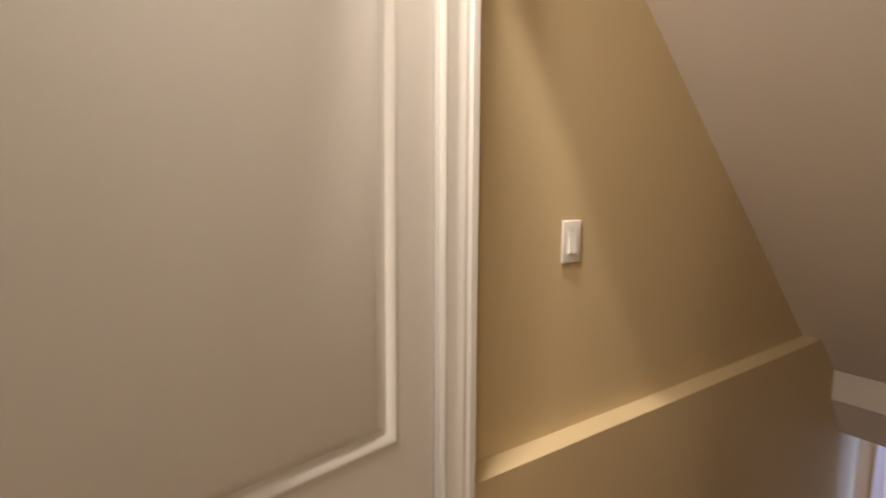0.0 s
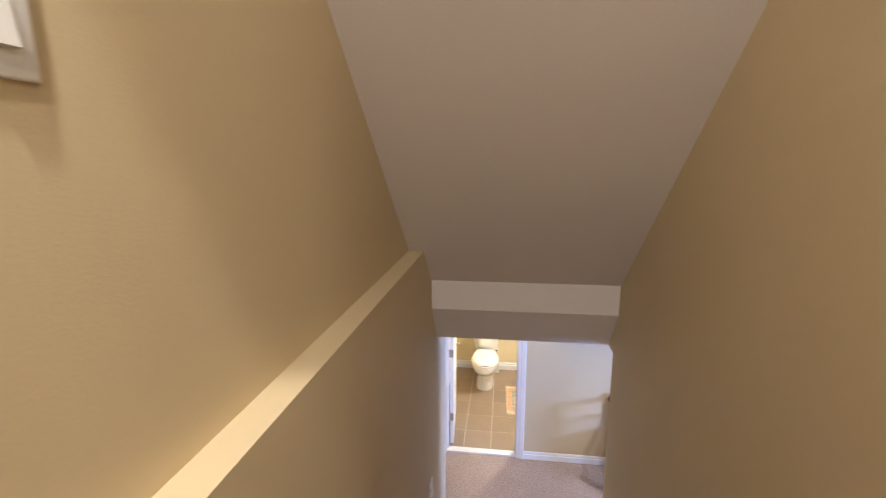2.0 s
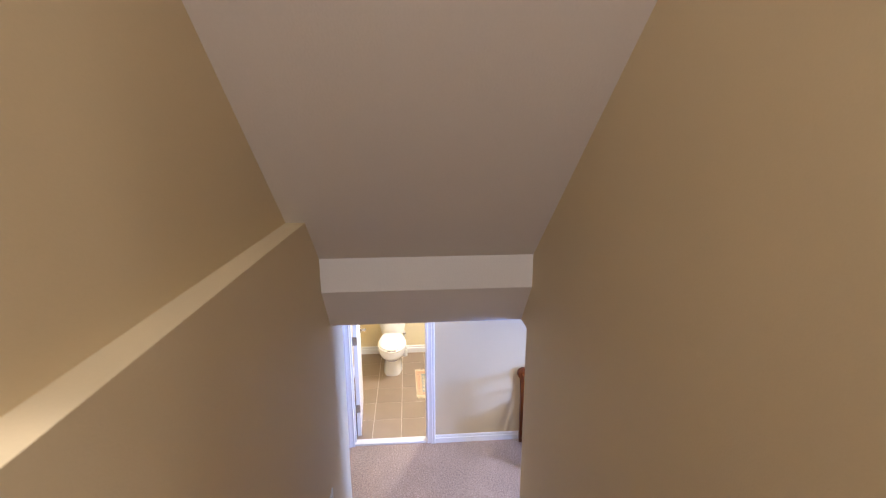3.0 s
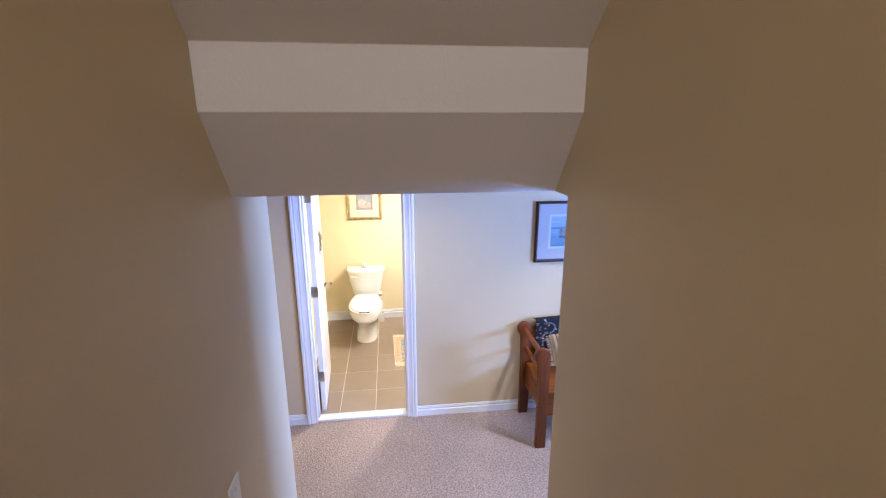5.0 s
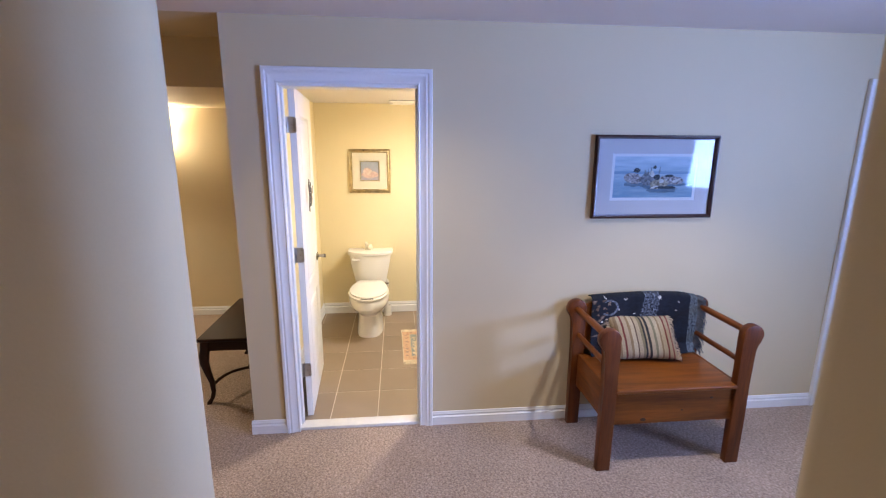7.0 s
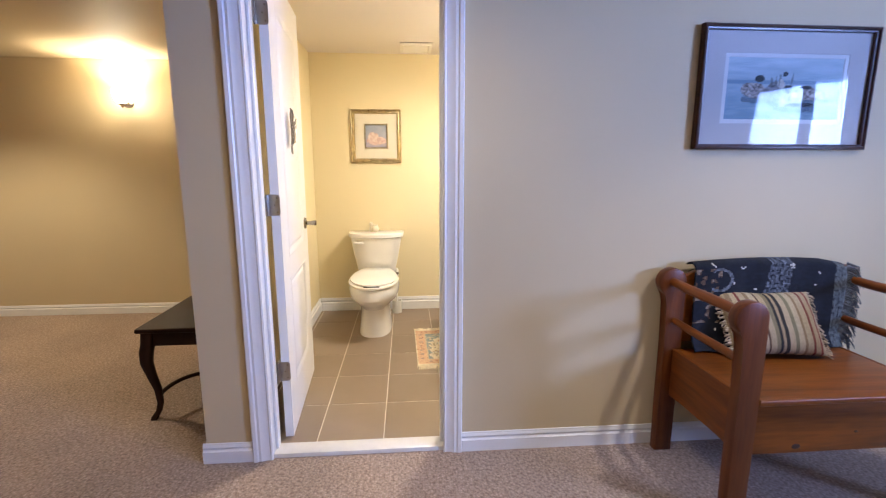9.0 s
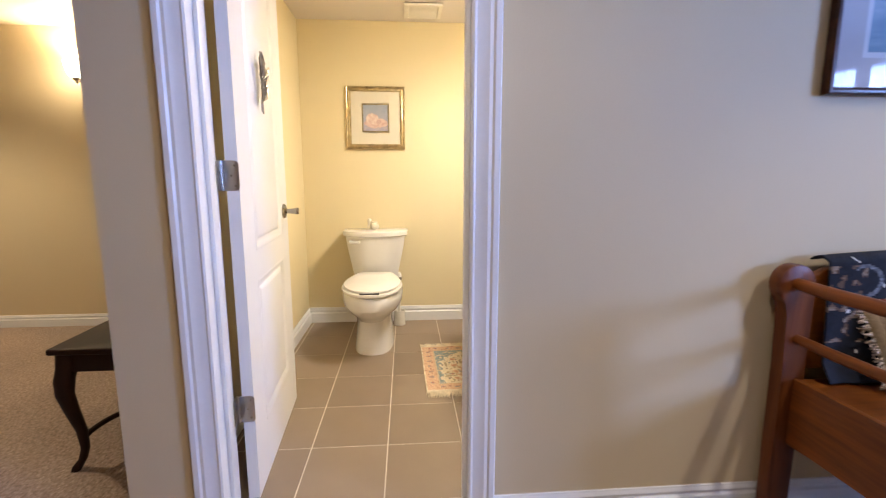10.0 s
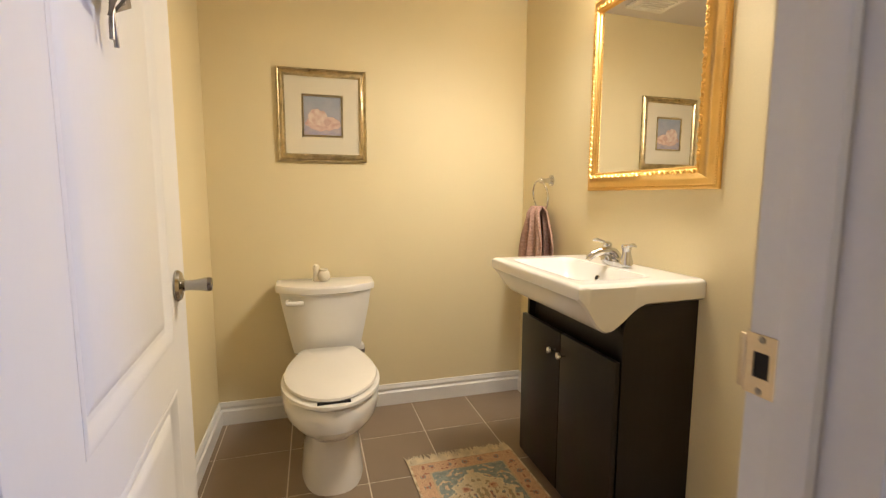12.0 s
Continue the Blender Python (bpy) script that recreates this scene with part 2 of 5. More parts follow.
GOLD = surface("gilt", (0.86, 0.57, 0.20), rough=0.33, metal=1.0, spread=0.10, scale=12, grain=160, bump=0.0006)
OLD_GOLD = surface("champagne_gilt", (0.56, 0.46, 0.27), rough=0.30, metal=1.0, spread=0.35, scale=30, grain=140, bump=0.0006)
MIRROR = surface("mirror_silver", (0.90, 0.90, 0.89), rough=0.0, metal=1.0, spread=0.0, wear=0.0)
MIRROR.node_tree.nodes["Principled BSDF"].inputs["Roughness"].default_value = 0.0
for link in list(MIRROR.node_tree.links):
    if link.to_socket.name == "Roughness":
        MIRROR.node_tree.links.remove(link)
MAT_BOARD = surface("cream_mat_board", (0.70, 0.64, 0.50), rough=0.9, spread=0.03, scale=4, grain=300, bump=0.0002)
MAT_GREY = surface("pale_mat_board", (0.50, 0.475, 0.46), rough=0.9, spread=0.03, scale=4, grain=300, bump=0.0002)
MAT_WHITE = surface("white_inner_mat", (0.66, 0.655, 0.65), rough=0.9, spread=0.02, scale=4, grain=300)
TOWEL = surface("dusty_rose_terry", (0.34, 0.185, 0.135), rough=0.95, spread=0.25, scale=18, grain=420, bump=0.002, wear=0.2)
FRINGE = surface("cream_cotton_fringe", (0.72, 0.61, 0.42), rough=0.95, spread=0.25, scale=30, grain=300)
TAN_FRINGE = surface("tan_cotton_fringe", (0.44, 0.34, 0.24), rough=0.95, spread=0.25, scale=30, grain=300)
DARK_FRINGE = surface("navy_grey_fringe", (0.095, 0.10, 0.105), rough=0.95, spread=0.7, scale=40, grain=300, wear=0.4)
WAX = surface("cream_glazed_ceramic", (0.74, 0.66, 0.50), rough=0.28, spread=0.08, scale=30, grain=120)
PLASTIC = surface("white_switch_plastic", (0.80, 0.785, 0.76), rough=0.28, spread=0.02, scale=10, grain=80, wear=0.01)
VENT_PLASTIC = surface("white_vent_plastic", (0.82, 0.79, 0.73), rough=0.45, spread=0.04, scale=8, grain=80)
PRINT = woven("printed_paper", rough=0.75, grain=240, bump=0.0, spread=0.06)
CLOTH = woven("woven_cloth", rough=0.92, grain=420, bump=0.0012, spread=0.22)
PILE = woven("rug_pile", rough=0.97, grain=330, bump=0.0016, spread=0.20)
GLASS = clear_glass("clear_glass")
GLOW = glowing("lit_lens", (1.0, 0.88, 0.70), 9)
SCONCE_GLASS = glowing("lit_frosted_glass", (1.0, 0.86, 0.64), 14)
DAYLIGHT = glowing("overcast_daylight", (0.45, 0.62, 1.0), 2.6)


# ---- mesh helpers ----
def thing(name, x, y, z, label, category, group="", kind="", turn=0.0):
    ob = new(name)
    ob.empty_display_size = 0.1
    ob.matrix_basis = pose(x, y, z, 0, 0, turn)
    return tagged(ob, label, category, group, kind)


def part(name, bm, material, parent=None, label="", smooth=40, colours=None):
    bmesh.ops.recalc_face_normals(bm, faces=bm.faces)
    data = bpy.data.meshes.new(name)
    bm.to_mesh(data)
    bm.free()
    data.materials.append(material)
    if smooth:
        data.shade_smooth()
        data.set_sharp_from_angle(angle=radians(smooth))
    ob = new(name, data)
    ob.parent = parent
    return tagged(ob, label)


def structure(name, bm, material, label, category, smooth=40):
    return tagged(part(name, bm, material, None, label, smooth), category=category, kind="structure")


def box(bm, x0, x1, y0, y1, z0, z1, bevel=0.0, steps=2):
    made = bmesh.ops.create_cube(bm, size=1.0)["verts"]
    for v in made:
        v.co = Vector(((x0 + x1) / 2 + v.co.x * (x1 - x0), (y0 + y1) / 2 + v.co.y * (y1 - y0), (z0 + z1) / 2 + v.co.z * (z1 - z0)))
    if bevel:
        edges = {e for v in made for e in v.link_edges}
        bmesh.ops.bevel(bm, geom=list(edges), offset=bevel, segments=steps, profile=0.5, affect="EDGES")
    return bm


def boxed(*size, bevel=0.0, steps=2):
    return box(bmesh.new(), *size, bevel=bevel, steps=steps)


def prism(bm, outline, place, low, high, bevel=0.0, steps=2):
    """A flat outline (a, b) pushed from low to high; place(a, b, h) gives the point."""
    rows = [[bm.verts.new(place(a, b, h)) for a, b in outline] for h in (low, high)]
    n = len(outline)
    ends = [bm.faces.new(rows[0]), bm.faces.new(rows[1][::-1])]
    for i in range(n):
        bm.faces.new((rows[0][i], rows[0][(i + 1) % n], rows[1][(i + 1) % n], rows[1][i]))
    if bevel:
        rim = {e for f in ends for e in f.edges}
        bmesh.ops.bevel(bm, geom=list(rim), offset=bevel, segments=steps, profile=0.5, affect="EDGES")
    return bm


def loft(bm, rings, close=True):
    rows = [[bm.verts.new(p) for p in ring] for ring in rings]
    n = len(rows[0])
    for a, b in zip(rows, rows[1:]):
        for i in range(n):
            bm.faces.new((a[i], a[(i + 1) % n], b[(i + 1) % n], b[i]))
    if close:
        bm.faces.new(rows[0][::-1])
        bm.faces.new(rows[-1])
    return bm


def lathe(bm, profile, m=None, n=20):
    """profile: (radius, height) pairs, turned about z, then moved by m."""
    m = m or Matrix()
    return loft(bm, [[m @ Vector((r * math.cos(2 * math.pi * i / n), r * math.sin(2 * math.pi * i / n), h)) for i in range(n)] for r, h in profile])


def tube(bm, points, radius, n=8):
    points = [Vector(p) for p in points]
    rings = []
    for i, p in enumerate(points):
        ahead = (points[min(i + 1, len(points) - 1)] - points[max(i - 1, 0)]).normalized()
        side = ahead.cross(Vector((0, 0, 1)) if abs(ahead.z) < 0.95 else Vector((1, 0, 0))).normalized()
        up = side.cross(ahead)
        r = radius[i] if isinstance(radius, (list, tuple)) else radius
        rings.append([p + r * (math.cos(2 * math.pi * k / n) * side + math.sin(2 * math.pi * k / n) * up) for k in range(n)])
    return loft(bm, rings)


def sweep(bm, path, profile, place, closed=True):
    """A moulding: profile (out, height) carried round a flat path (a, b) with mitred corners."""
    n = len(path)
    rows = []
    for i in range(n):
        p = Vector(path[i])
        before = p - Vector(path[i - 1]) if closed or i else None
        after = Vector(path[(i + 1) % n]) - p if closed or i < n - 1 else None
        normals = [Vector((d.y, -d.x)).normalized() for d in (before, after) if d is not None]
        out = sum(normals, Vector((0, 0)))
        out = out / out.length_squared * len(normals) if len(normals) == 2 else out
        out = out.normalized() / max(0.3, out.normalized().dot(normals[0]))
        rows.append([bm.verts.new(place(p.x + out.x * o, p.y + out.y * o, h)) for o, h in profile])
    k = len(profile)
    for i in range(n if closed else n - 1):
        a, b = rows[i], rows[(i + 1) % n]
        for j in range(k):
            bm.faces.new((a[j], a[(j + 1) % k], b[(j + 1) % k], b[j]))
    if not closed:
        bm.faces.new(rows[0])
        bm.faces.new(rows[-1][::-1])
    return bm


def sheet(name, nu, nv, place, paint, material, parent, label="", thick=0.0, smooth=60):
    """A patterned sheet: place(u, v) and paint(u, v) over the unit square; one colour a cell."""
    us, vs = np.linspace(0, 1, nu + 1), np.linspace(0, 1, nv + 1)
    points = [tuple(place(u, v)) for v in vs for u in us]
    faces = [(j * (nu + 1) + i, j * (nu + 1) + i + 1, (j + 1) * (nu + 1) + i + 1, (j + 1) * (nu + 1) + i) for j in range(nv) for i in range(nu)]
    data = bpy.data.meshes.new(name)
    data.from_pydata(points, [], faces)
    layer = data.color_attributes.new("pattern", "FLOAT_COLOR", "CORNER")
    tints = [(*paint((i + 0.5) / nu, (j + 0.5) / nv), 1.0) for j in range(nv) for i in range(nu)]
    layer.data.foreach_set("color", np.repeat(np.array(tints, dtype=np.float32), 4, axis=0).ravel())
    data.materials.append(material)
    if smooth:
        data.shade_smooth()
    ob = new(name, data)
    ob.parent = parent
    if thick:
        solid = ob.modifiers.new("thickness", "SOLIDIFY")
        solid.thickness, solid.offset = thick, 0.0
    return tagged(ob, label)


def blend(a, b, f):
    f = min(1.0, max(0.0, f))
    return tuple(x + (y - x) * f for x, y in zip(a, b))


def rough_noise(x, y, seed=0.0):
    return noise.noise(Vector((x, y, seed)))


# ---- structure ----
FLOOR_Z, CEIL, UP, TOP = 0.0, 2.36, 2.28, 4.65
SLOPE = 0.895


def slope_z(x):
    return 2.515 + SLOPE * (2.754 - x)


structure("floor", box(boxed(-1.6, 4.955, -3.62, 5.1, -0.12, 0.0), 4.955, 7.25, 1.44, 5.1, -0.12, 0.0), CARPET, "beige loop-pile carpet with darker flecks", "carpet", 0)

# stairwell: the lower wall stands proud and ends in a ledge
bm = bmesh.new()
left = [(0.515, 0.0), (3.265, 0.0), (3.265, 2.36), (2.752, 2.36), (2.752, 2.515), (2.54, 2.707), (0.515, 2.707)]
prism(bm, left, lambda a, b, h: (a, h, b), 1.015, 1.30)
structure("wall_stair_lower", bm, PAINT, "cream painted stair wall with a ledge along its top", "wall", 0)
bm = bmesh.new()
lathe(bm, [(0.035, 0.0), (0.035, 2.36)], Matrix.Translation((3.265, 1.05, 0)), 28)
box(bm, 3.26, 3.30, 1.05, 2.6, 0.0, 2.36)
box(bm, 0.515, 3.265, 1.30, 1.42, 0.0, 2.36)
structure("wall_hall_west", bm, PAINT, "cream painted wall with a rounded corner", "wall")
structure("wall_stair_upper", boxed(0.515, 3.0, 1.083, 1.25, 2.66, 4.7), PAINT, "cream painted wall above the stair ledge", "wall", 0)

# upper hall wall with its doorway
bm = bmesh.new()
box(bm, 0.44, 0.515, 1.0, 1.25, 2.0, 4.7)
box(bm, -1.7, -0.40, 1.0, 1.25, 2.0, 4.7)
box(bm, -0.40, 0.44, 1.0, 1.25, 4.345, 4.7)
structure("wall_upper_hall", bm, PAINT, "cream painted wall of the upper hall", "wall", 0)
bm = bmesh.new()
box(bm, -1.7, -1.6, -1.2, 1.25, 2.0, 4.7)
box(bm, -1.7, 0.30, -1.3, -1.2, 2.0, 4.7)
box(bm, 0.20, 0.30, -1.2, 0.0, 2.0, 4.7)
structure("wall_upper_hall_back", bm, PAINT, "cream painted walls closing the upper hall", "wall", 0)
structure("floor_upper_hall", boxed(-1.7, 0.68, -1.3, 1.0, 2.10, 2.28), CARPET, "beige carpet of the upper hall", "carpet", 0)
bm = bmesh.new()
box(bm, -1.7, 0.40, -1.3, 1.25, 4.65, 4.75)
structure("ceiling_upper_hall", bm, CEILING_PAINT, "plain pale ceiling of the upper hall", "ceiling", 0)

# right stair wall, rounded at its lower end
bm = bmesh.new()
box(bm, 0.20, 2.81, 0.0, 0.10, 0.0, 4.7)
lathe(bm, [(0.035, 0.0), (0.035, 2.30)], Matrix.Translation((2.81, 0.065, 0)), 28)
lathe(bm, [(0.035, 0.0), (0.035, 2.30)], Matrix.Translation((2.81, 0.035, 0)), 28)
box(bm, 2.81, 2.845, 0.035, 0.065, 0.0, 2.30)
box(bm, 2.81, 3.03, 0.0, 0.10, 2.147, 2.46)
box(bm, 3.03, 3.20, 0.0, 0.098, 2.36, 2.46)
structure("wall_stair_right", bm, PAINT, "cream painted stair wall with a rounded end", "wall")

# sloping ceiling, its step and the bulkhead at the foot of the stairs
bm = bmesh.new()
ramp_out = [(0.36, slope_z(0.36)), (2.754, 2.515), (2.754, 2.366), (2.918, 2.147), (3.20, 2.147), (3.20, 2.60), (2.90, 2.75), (0.36, slope_z(0.36) + 0.25)]
prism(bm, ramp_out, lambda a, b, h: (a, h, b), 0.098, 1.085)
structure("ceiling_stair", bm, CEILING_PAINT, "pale sloping ceiling above the stairs with a bulkhead", "ceiling", 0)

# carpeted stairs
stairs = thing("stairs", 0.0, 0.0, 0.0, "steep straight stairs covered with beige carpet", "stairs", kind="structure")
for k in range(1, 12):
    x0 = 0.68 + 0.22 * (k - 1)
    z = 2.28 - 0.19 * k
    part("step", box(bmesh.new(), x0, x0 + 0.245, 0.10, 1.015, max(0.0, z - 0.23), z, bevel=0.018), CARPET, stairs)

# lower hall
structure("ceiling", box(boxed(3.20, 4.95, -3.62, 5.1, 2.36, 2.46), -1.6, 3.20, -3.62, 0.0, 2.36, 2.46), CEILING_PAINT, "plain pale painted ceiling", "ceiling", 0)
bm = bmesh.new()
box(bm, 4.95, 5.50, 1.49, 5.1, 2.36, 2.46)
box(bm, 5.50, 7.25, 1.49, 5.1, 2.068, 2.46)
structure("ceiling_far_room", bm, PAINT, "lowered cream ceiling of the far room", "ceiling", 0)

WALL_X, BACK_X = 4.95, 5.068
DOOR_Y0, DOOR_Y1, DOOR_Z = 0.487, 1.222, 2.035
SIDE_Y0, SIDE_Y1 = -3.02, -2.245
bm = bmesh.new()
box(bm, WALL_X, BACK_X, DOOR_Y1, 1.491, 0.0, 2.46)
box(bm, WALL_X, BACK_X, DOOR_Y0, DOOR_Y1, DOOR_Z, 2.46)
box(bm, WALL_X, BACK_X, SIDE_Y1, DOOR_Y0, 0.0, 2.46)
box(bm, WALL_X, BACK_X, SIDE_Y0, SIDE_Y1, DOOR_Z, 2.46)
box(bm, WALL_X, BACK_X, -3.62, SIDE_Y0, 0.0, 2.46)
structure("wall_east", bm, PAINT, "cream painted wall with the bathroom doorway", "wall", 0)
structure("wall_far_room", box(boxed(7.10, 7.25, 1.49, 5.1, 0.0, 2.46), 3.25, 7.25, 5.0, 5.1, 0.0, 2.46), PAINT, "tan painted wall of the far room", "wall", 0)
structure("wall_bath_partition", boxed(BACK_X, 7.10, 1.391, 1.491, 0.0, 2.46), BATH_PAINT, "partition wall beside the bathroom", "wall", 0)
structure("wall_hall_north", boxed(3.26, 3.30, 2.6, 5.0, 0.0, 2.36), PAINT, "plain cream wall closing the hall", "wall", 0)

# window wall and the rest of the lower room
WX0, WX1, WZ0, WZ1 = 1.50, 2.66, 0.68, 2.15
bm = bmesh.new()
box(bm, -1.6, WX0, -3.62, -3.5, 0.0, 2.46)
box(bm, WX1, WALL_X, -3.62, -3.5, 0.0, 2.46)
box(bm, WX0, WX1, -3.62, -3.5, 0.0, WZ0)
box(bm, WX0, WX1, -3.62, -3.5, WZ1, 2.46)
structure("wall_south", bm, PAINT, "cream painted wall with the window", "wall", 0)
structure("wall_west", boxed(-1.6, -1.5, -3.5, 0.0, 0.0, 2.46), PAINT, "plain cream wall closing the room", "wall", 0)

# bathroom shell
BX1, BY0, BY1, BCEIL = 7.0, -0.175, 1.391, 2.12
bm = bmesh.new()
box(bm, BX1, BX1 + 0.1, BY0 - 0.1, BY1, 0.0, 2.46)
box(bm, BACK_X, BX1, BY0 - 0.1, BY0, 0.0, 2.46)
structure("wall_bathroom", bm, BATH_PAINT, "pale yellow painted bathroom walls", "wall", 0)
structure("wall_bathroom_inner", boxed(BACK_X, BACK_X + 0.004, -0.17, DOOR_Y0, 0.012, BCEIL), BATH_PAINT, "pale yellow paint beside the bathroom door", "wall", 0)
structure("ceiling_bathroom", boxed(BACK_X, BX1, BY0, BY1, BCEIL, 2.30), CEILING_PAINT, "plain pale bathroom ceiling", "ceiling", 0)
bath_floor = structure("floor_bathroom", boxed(5.03, BX1, BY0, BY1, -0.12, 0.0105), GROUT, "grouted bed of the bathroom tile floor", "floor", 0)
structure("door_sill", boxed(4.953, 5.036, DOOR_Y0, DOOR_Y1, -0.05, 0.019, bevel=0.004), MARBLE, "white marble threshold between carpet and tiles", "threshold")

# baseboards
BASE = [(0.0, 0.0), (0.015, 0.0), (0.015, 0.052), (0.008, 0.057), (0.006, 0.060), (0.009, 0.063), (0.011, 0.070), (0.006, 0.081), (0.005, 0.085), (0.0, 0.086)]


def baseboard(name, start, end, side, floor_z=0.0, label="white painted baseboard", tall=1.0):
    a, b = Vector(start), Vector(end)
    ahead = (b - a).normalized()
    out = Vector((-ahead.y, ahead.x)) * side
    bm = bmesh.new()
    rows = [[bm.verts.new((p.x + out.x * o, p.y + out.y * o, floor_z + z * tall)) for o, z in BASE] for p in (a, b)]
    k = len(BASE)
    for j in range(k):
        bm.faces.new((rows[0][j], rows[0][(j + 1) % k], rows[1][(j + 1) % k], rows[1][j]))
    bm.faces.new(rows[0])
    bm.faces.new(rows[1][::-1])
    return structure(name, bm, TRIM_PAINT, label, "baseboard", 0)


baseboard("baseboard", (WALL_X, 1.505), (WALL_X, 1.297), -1)
baseboard("baseboard", (WALL_X, 0.411), (WALL_X, -2.165), -1)
baseboard("baseboard", (4.9505, 1.491), (5.4, 1.491), 1)
baseboard("baseboard", (7.10, 1.5), (7.10, 5.0), 1)
baseboard("baseboard", (BX1, BY0), (BX1, BY1), 1, 0.012, tall=1.29)
baseboard("baseboard", (BACK_X, BY1), (BX1 - 0.014, BY1), -1, 0.012, tall=1.29)
baseboard("baseboard", (BX1 - 0.014, BY0), (6.39, BY0), -1, 0.012, tall=1.29)
baseboard("baseboard", (5.775, BY0), (BACK_X, BY0), -1, 0.012, tall=1.29)
baseboard("baseboard", (4.95, -3.5), (-1.5, -3.5), -1)

# door casings
CASING = [(0.0, 0.0), (0.0, 0.010), (0.006, 0.013), (0.012, 0.010), (0.030, 0.012), (0.046, 0.019), (0.056, 0.017), (0.062, 0.022), (0.076, 0.022), (0.080, 0.018), (0.080, 0.0)]


def casing(name, path, place, label, stretch=1.0):
    return structure(name, sweep(bmesh.new(), path, [(o * stretch, h) for o, h in CASING], place, closed=False), TRIM_PAINT, label, "door casing", 30)


casing("trim_bathroom_door", [(DOOR_Y1 - 0.006 + 0.003, 0.0), (DOOR_Y1 - 0.003, DOOR_Z - 0.003), (DOOR_Y0 + 0.003, DOOR_Z - 0.003), (DOOR_Y0 + 0.003, 0.0)],
       lambda a, b, h: (WALL_X - h, a, b), "white moulded casing round the bathroom doorway")
casing("trim_closet_door", [(SIDE_Y1 - 0.003, 0.0), (SIDE_Y1 - 0.003, DOOR_Z - 0.003), (SIDE_Y0 + 0.003, DOOR_Z - 0.003), (SIDE_Y0 + 0.003, 0.0)],
       lambda a, b, h: (WALL_X - h, a, b), "white moulded casing round the closed door")
casing("trim_upper_door", [(0.428, 2.28), (0.428, 4.33), (-0.388, 4.33), (-0.388, 2.28)],
       lambda a, b, h: (a, 1.0 - h, b), "white moulded casing round the upper hall door", 1.03)
bm = bmesh.new()
for y0, y1, stop in ((DOOR_Y1 - 0.001, DOOR_Y1 + 0.02, -1), (DOOR_Y0 - 0.02, DOOR_Y0 + 0.001, 1)):
    box(bm, WALL_X - 0.001, BACK_X + 0.001, y0, y1, 0.0, DOOR_Z)
    inner = y0 if stop < 0 else y1
    box(bm, 4.990, 5.030, min(inner, inner + stop * 0.013), max(inner, inner + stop * 0.013), 0.019, DOOR_Z, bevel=0.003)
box(bm, WALL_X - 0.001, BACK_X + 0.001, DOOR_Y0, DOOR_Y1, DOOR_Z - 0.018, DOOR_Z + 0.001)
structure("trim_door_jamb", bm, TRIM_PAINT, "white door jamb with a stop strip", "door jamb", 30)


# ---- doors ----
def panel_door(ob, width, height, thick, panels, place):
    """A moulded panel door. panels: (a0, a1, b0, b1) fields; place(a, b, h) with h out of the shown face."""
    def slab(name, a0, a1, b0, b1, h0, h1):
        part(name, prism(bmesh.new(), [(a0, b0), (a1, b0), (a1, b1), (a0, b1)], place, h0, h1), DOOR_PAINT, ob, smooth=0)

    slab("leaf", 0, width, 0, height, -thick, -0.009)
    left_a, right_a = panels[0][0], panels[0][1]
    slab("stile", 0, left_a, 0, height, -0.0095, 0.0)
    slab("stile", right_a, width, 0, height, -0.0095, 0.0)
    levels = [0.0] + [v for _, _, b0, b1 in sorted(panels, key=lambda p: p[2]) for v in (b0, b1)] + [height]
    for b0, b1 in zip(levels[::2], levels[1::2]):
        slab("rail", left_a, right_a, b0, b1, -0.0095, 0.0)
    for a0, a1, b0, b1 in panels:
        path = [(a0, b0), (a0, b1), (a1, b1), (a1, b0)]
        bm = sweep(bmesh.new(), path, [(0.0, 0.0005), (0.004, 0.002), (0.010, 0.001), (0.020, -0.007), (0.026, -0.0085), (0.0, -0.0085)], place)
        part("panel_moulding", bm, DOOR_PAINT, ob, smooth=50)
        bm = bmesh.new()
        inset, rise = 0.034, 0.018
        loft(bm, [[Vector(place(a, b, h)) for a, b in ((a0 + i, b0 + i), (a1 - i, b0 + i), (a1 - i, b1 - i), (a0 + i, b1 - i))]
                  for i, h in ((inset, -0.0088), (inset + 0.002, -0.0075), (inset + rise, -0.0028), (inset + rise + 0.002, -0.0024))])
        part("panel", bm, DOOR_PAINT, ob, smooth=20)


def hinge(parent):
    """A butt hinge with rounded plates: one on the jamb, one on the leaf's edge, a knuckle between."""
    ob = new("hinge")
    ob.parent = parent
    tagged(ob, "satin nickel door hinge with rounded corners")
    h, r = 0.089, 0.012

    def plate(depth):
        pts = [(0, -h / 2), (depth - r, -h / 2)]
        pts += [(depth - r + r * math.sin(t), -h / 2 + r - r * math.cos(t)) for t in (0.4, 0.8, 1.2, 1.57)]
        pts += [(depth - r + r * math.cos(t), h / 2 - r + r * math.sin(t)) for t in (0.0, 0.4, 0.8, 1.2)]
        return pts + [(depth - r, h / 2), (0, h / 2)]

    return ob, plate


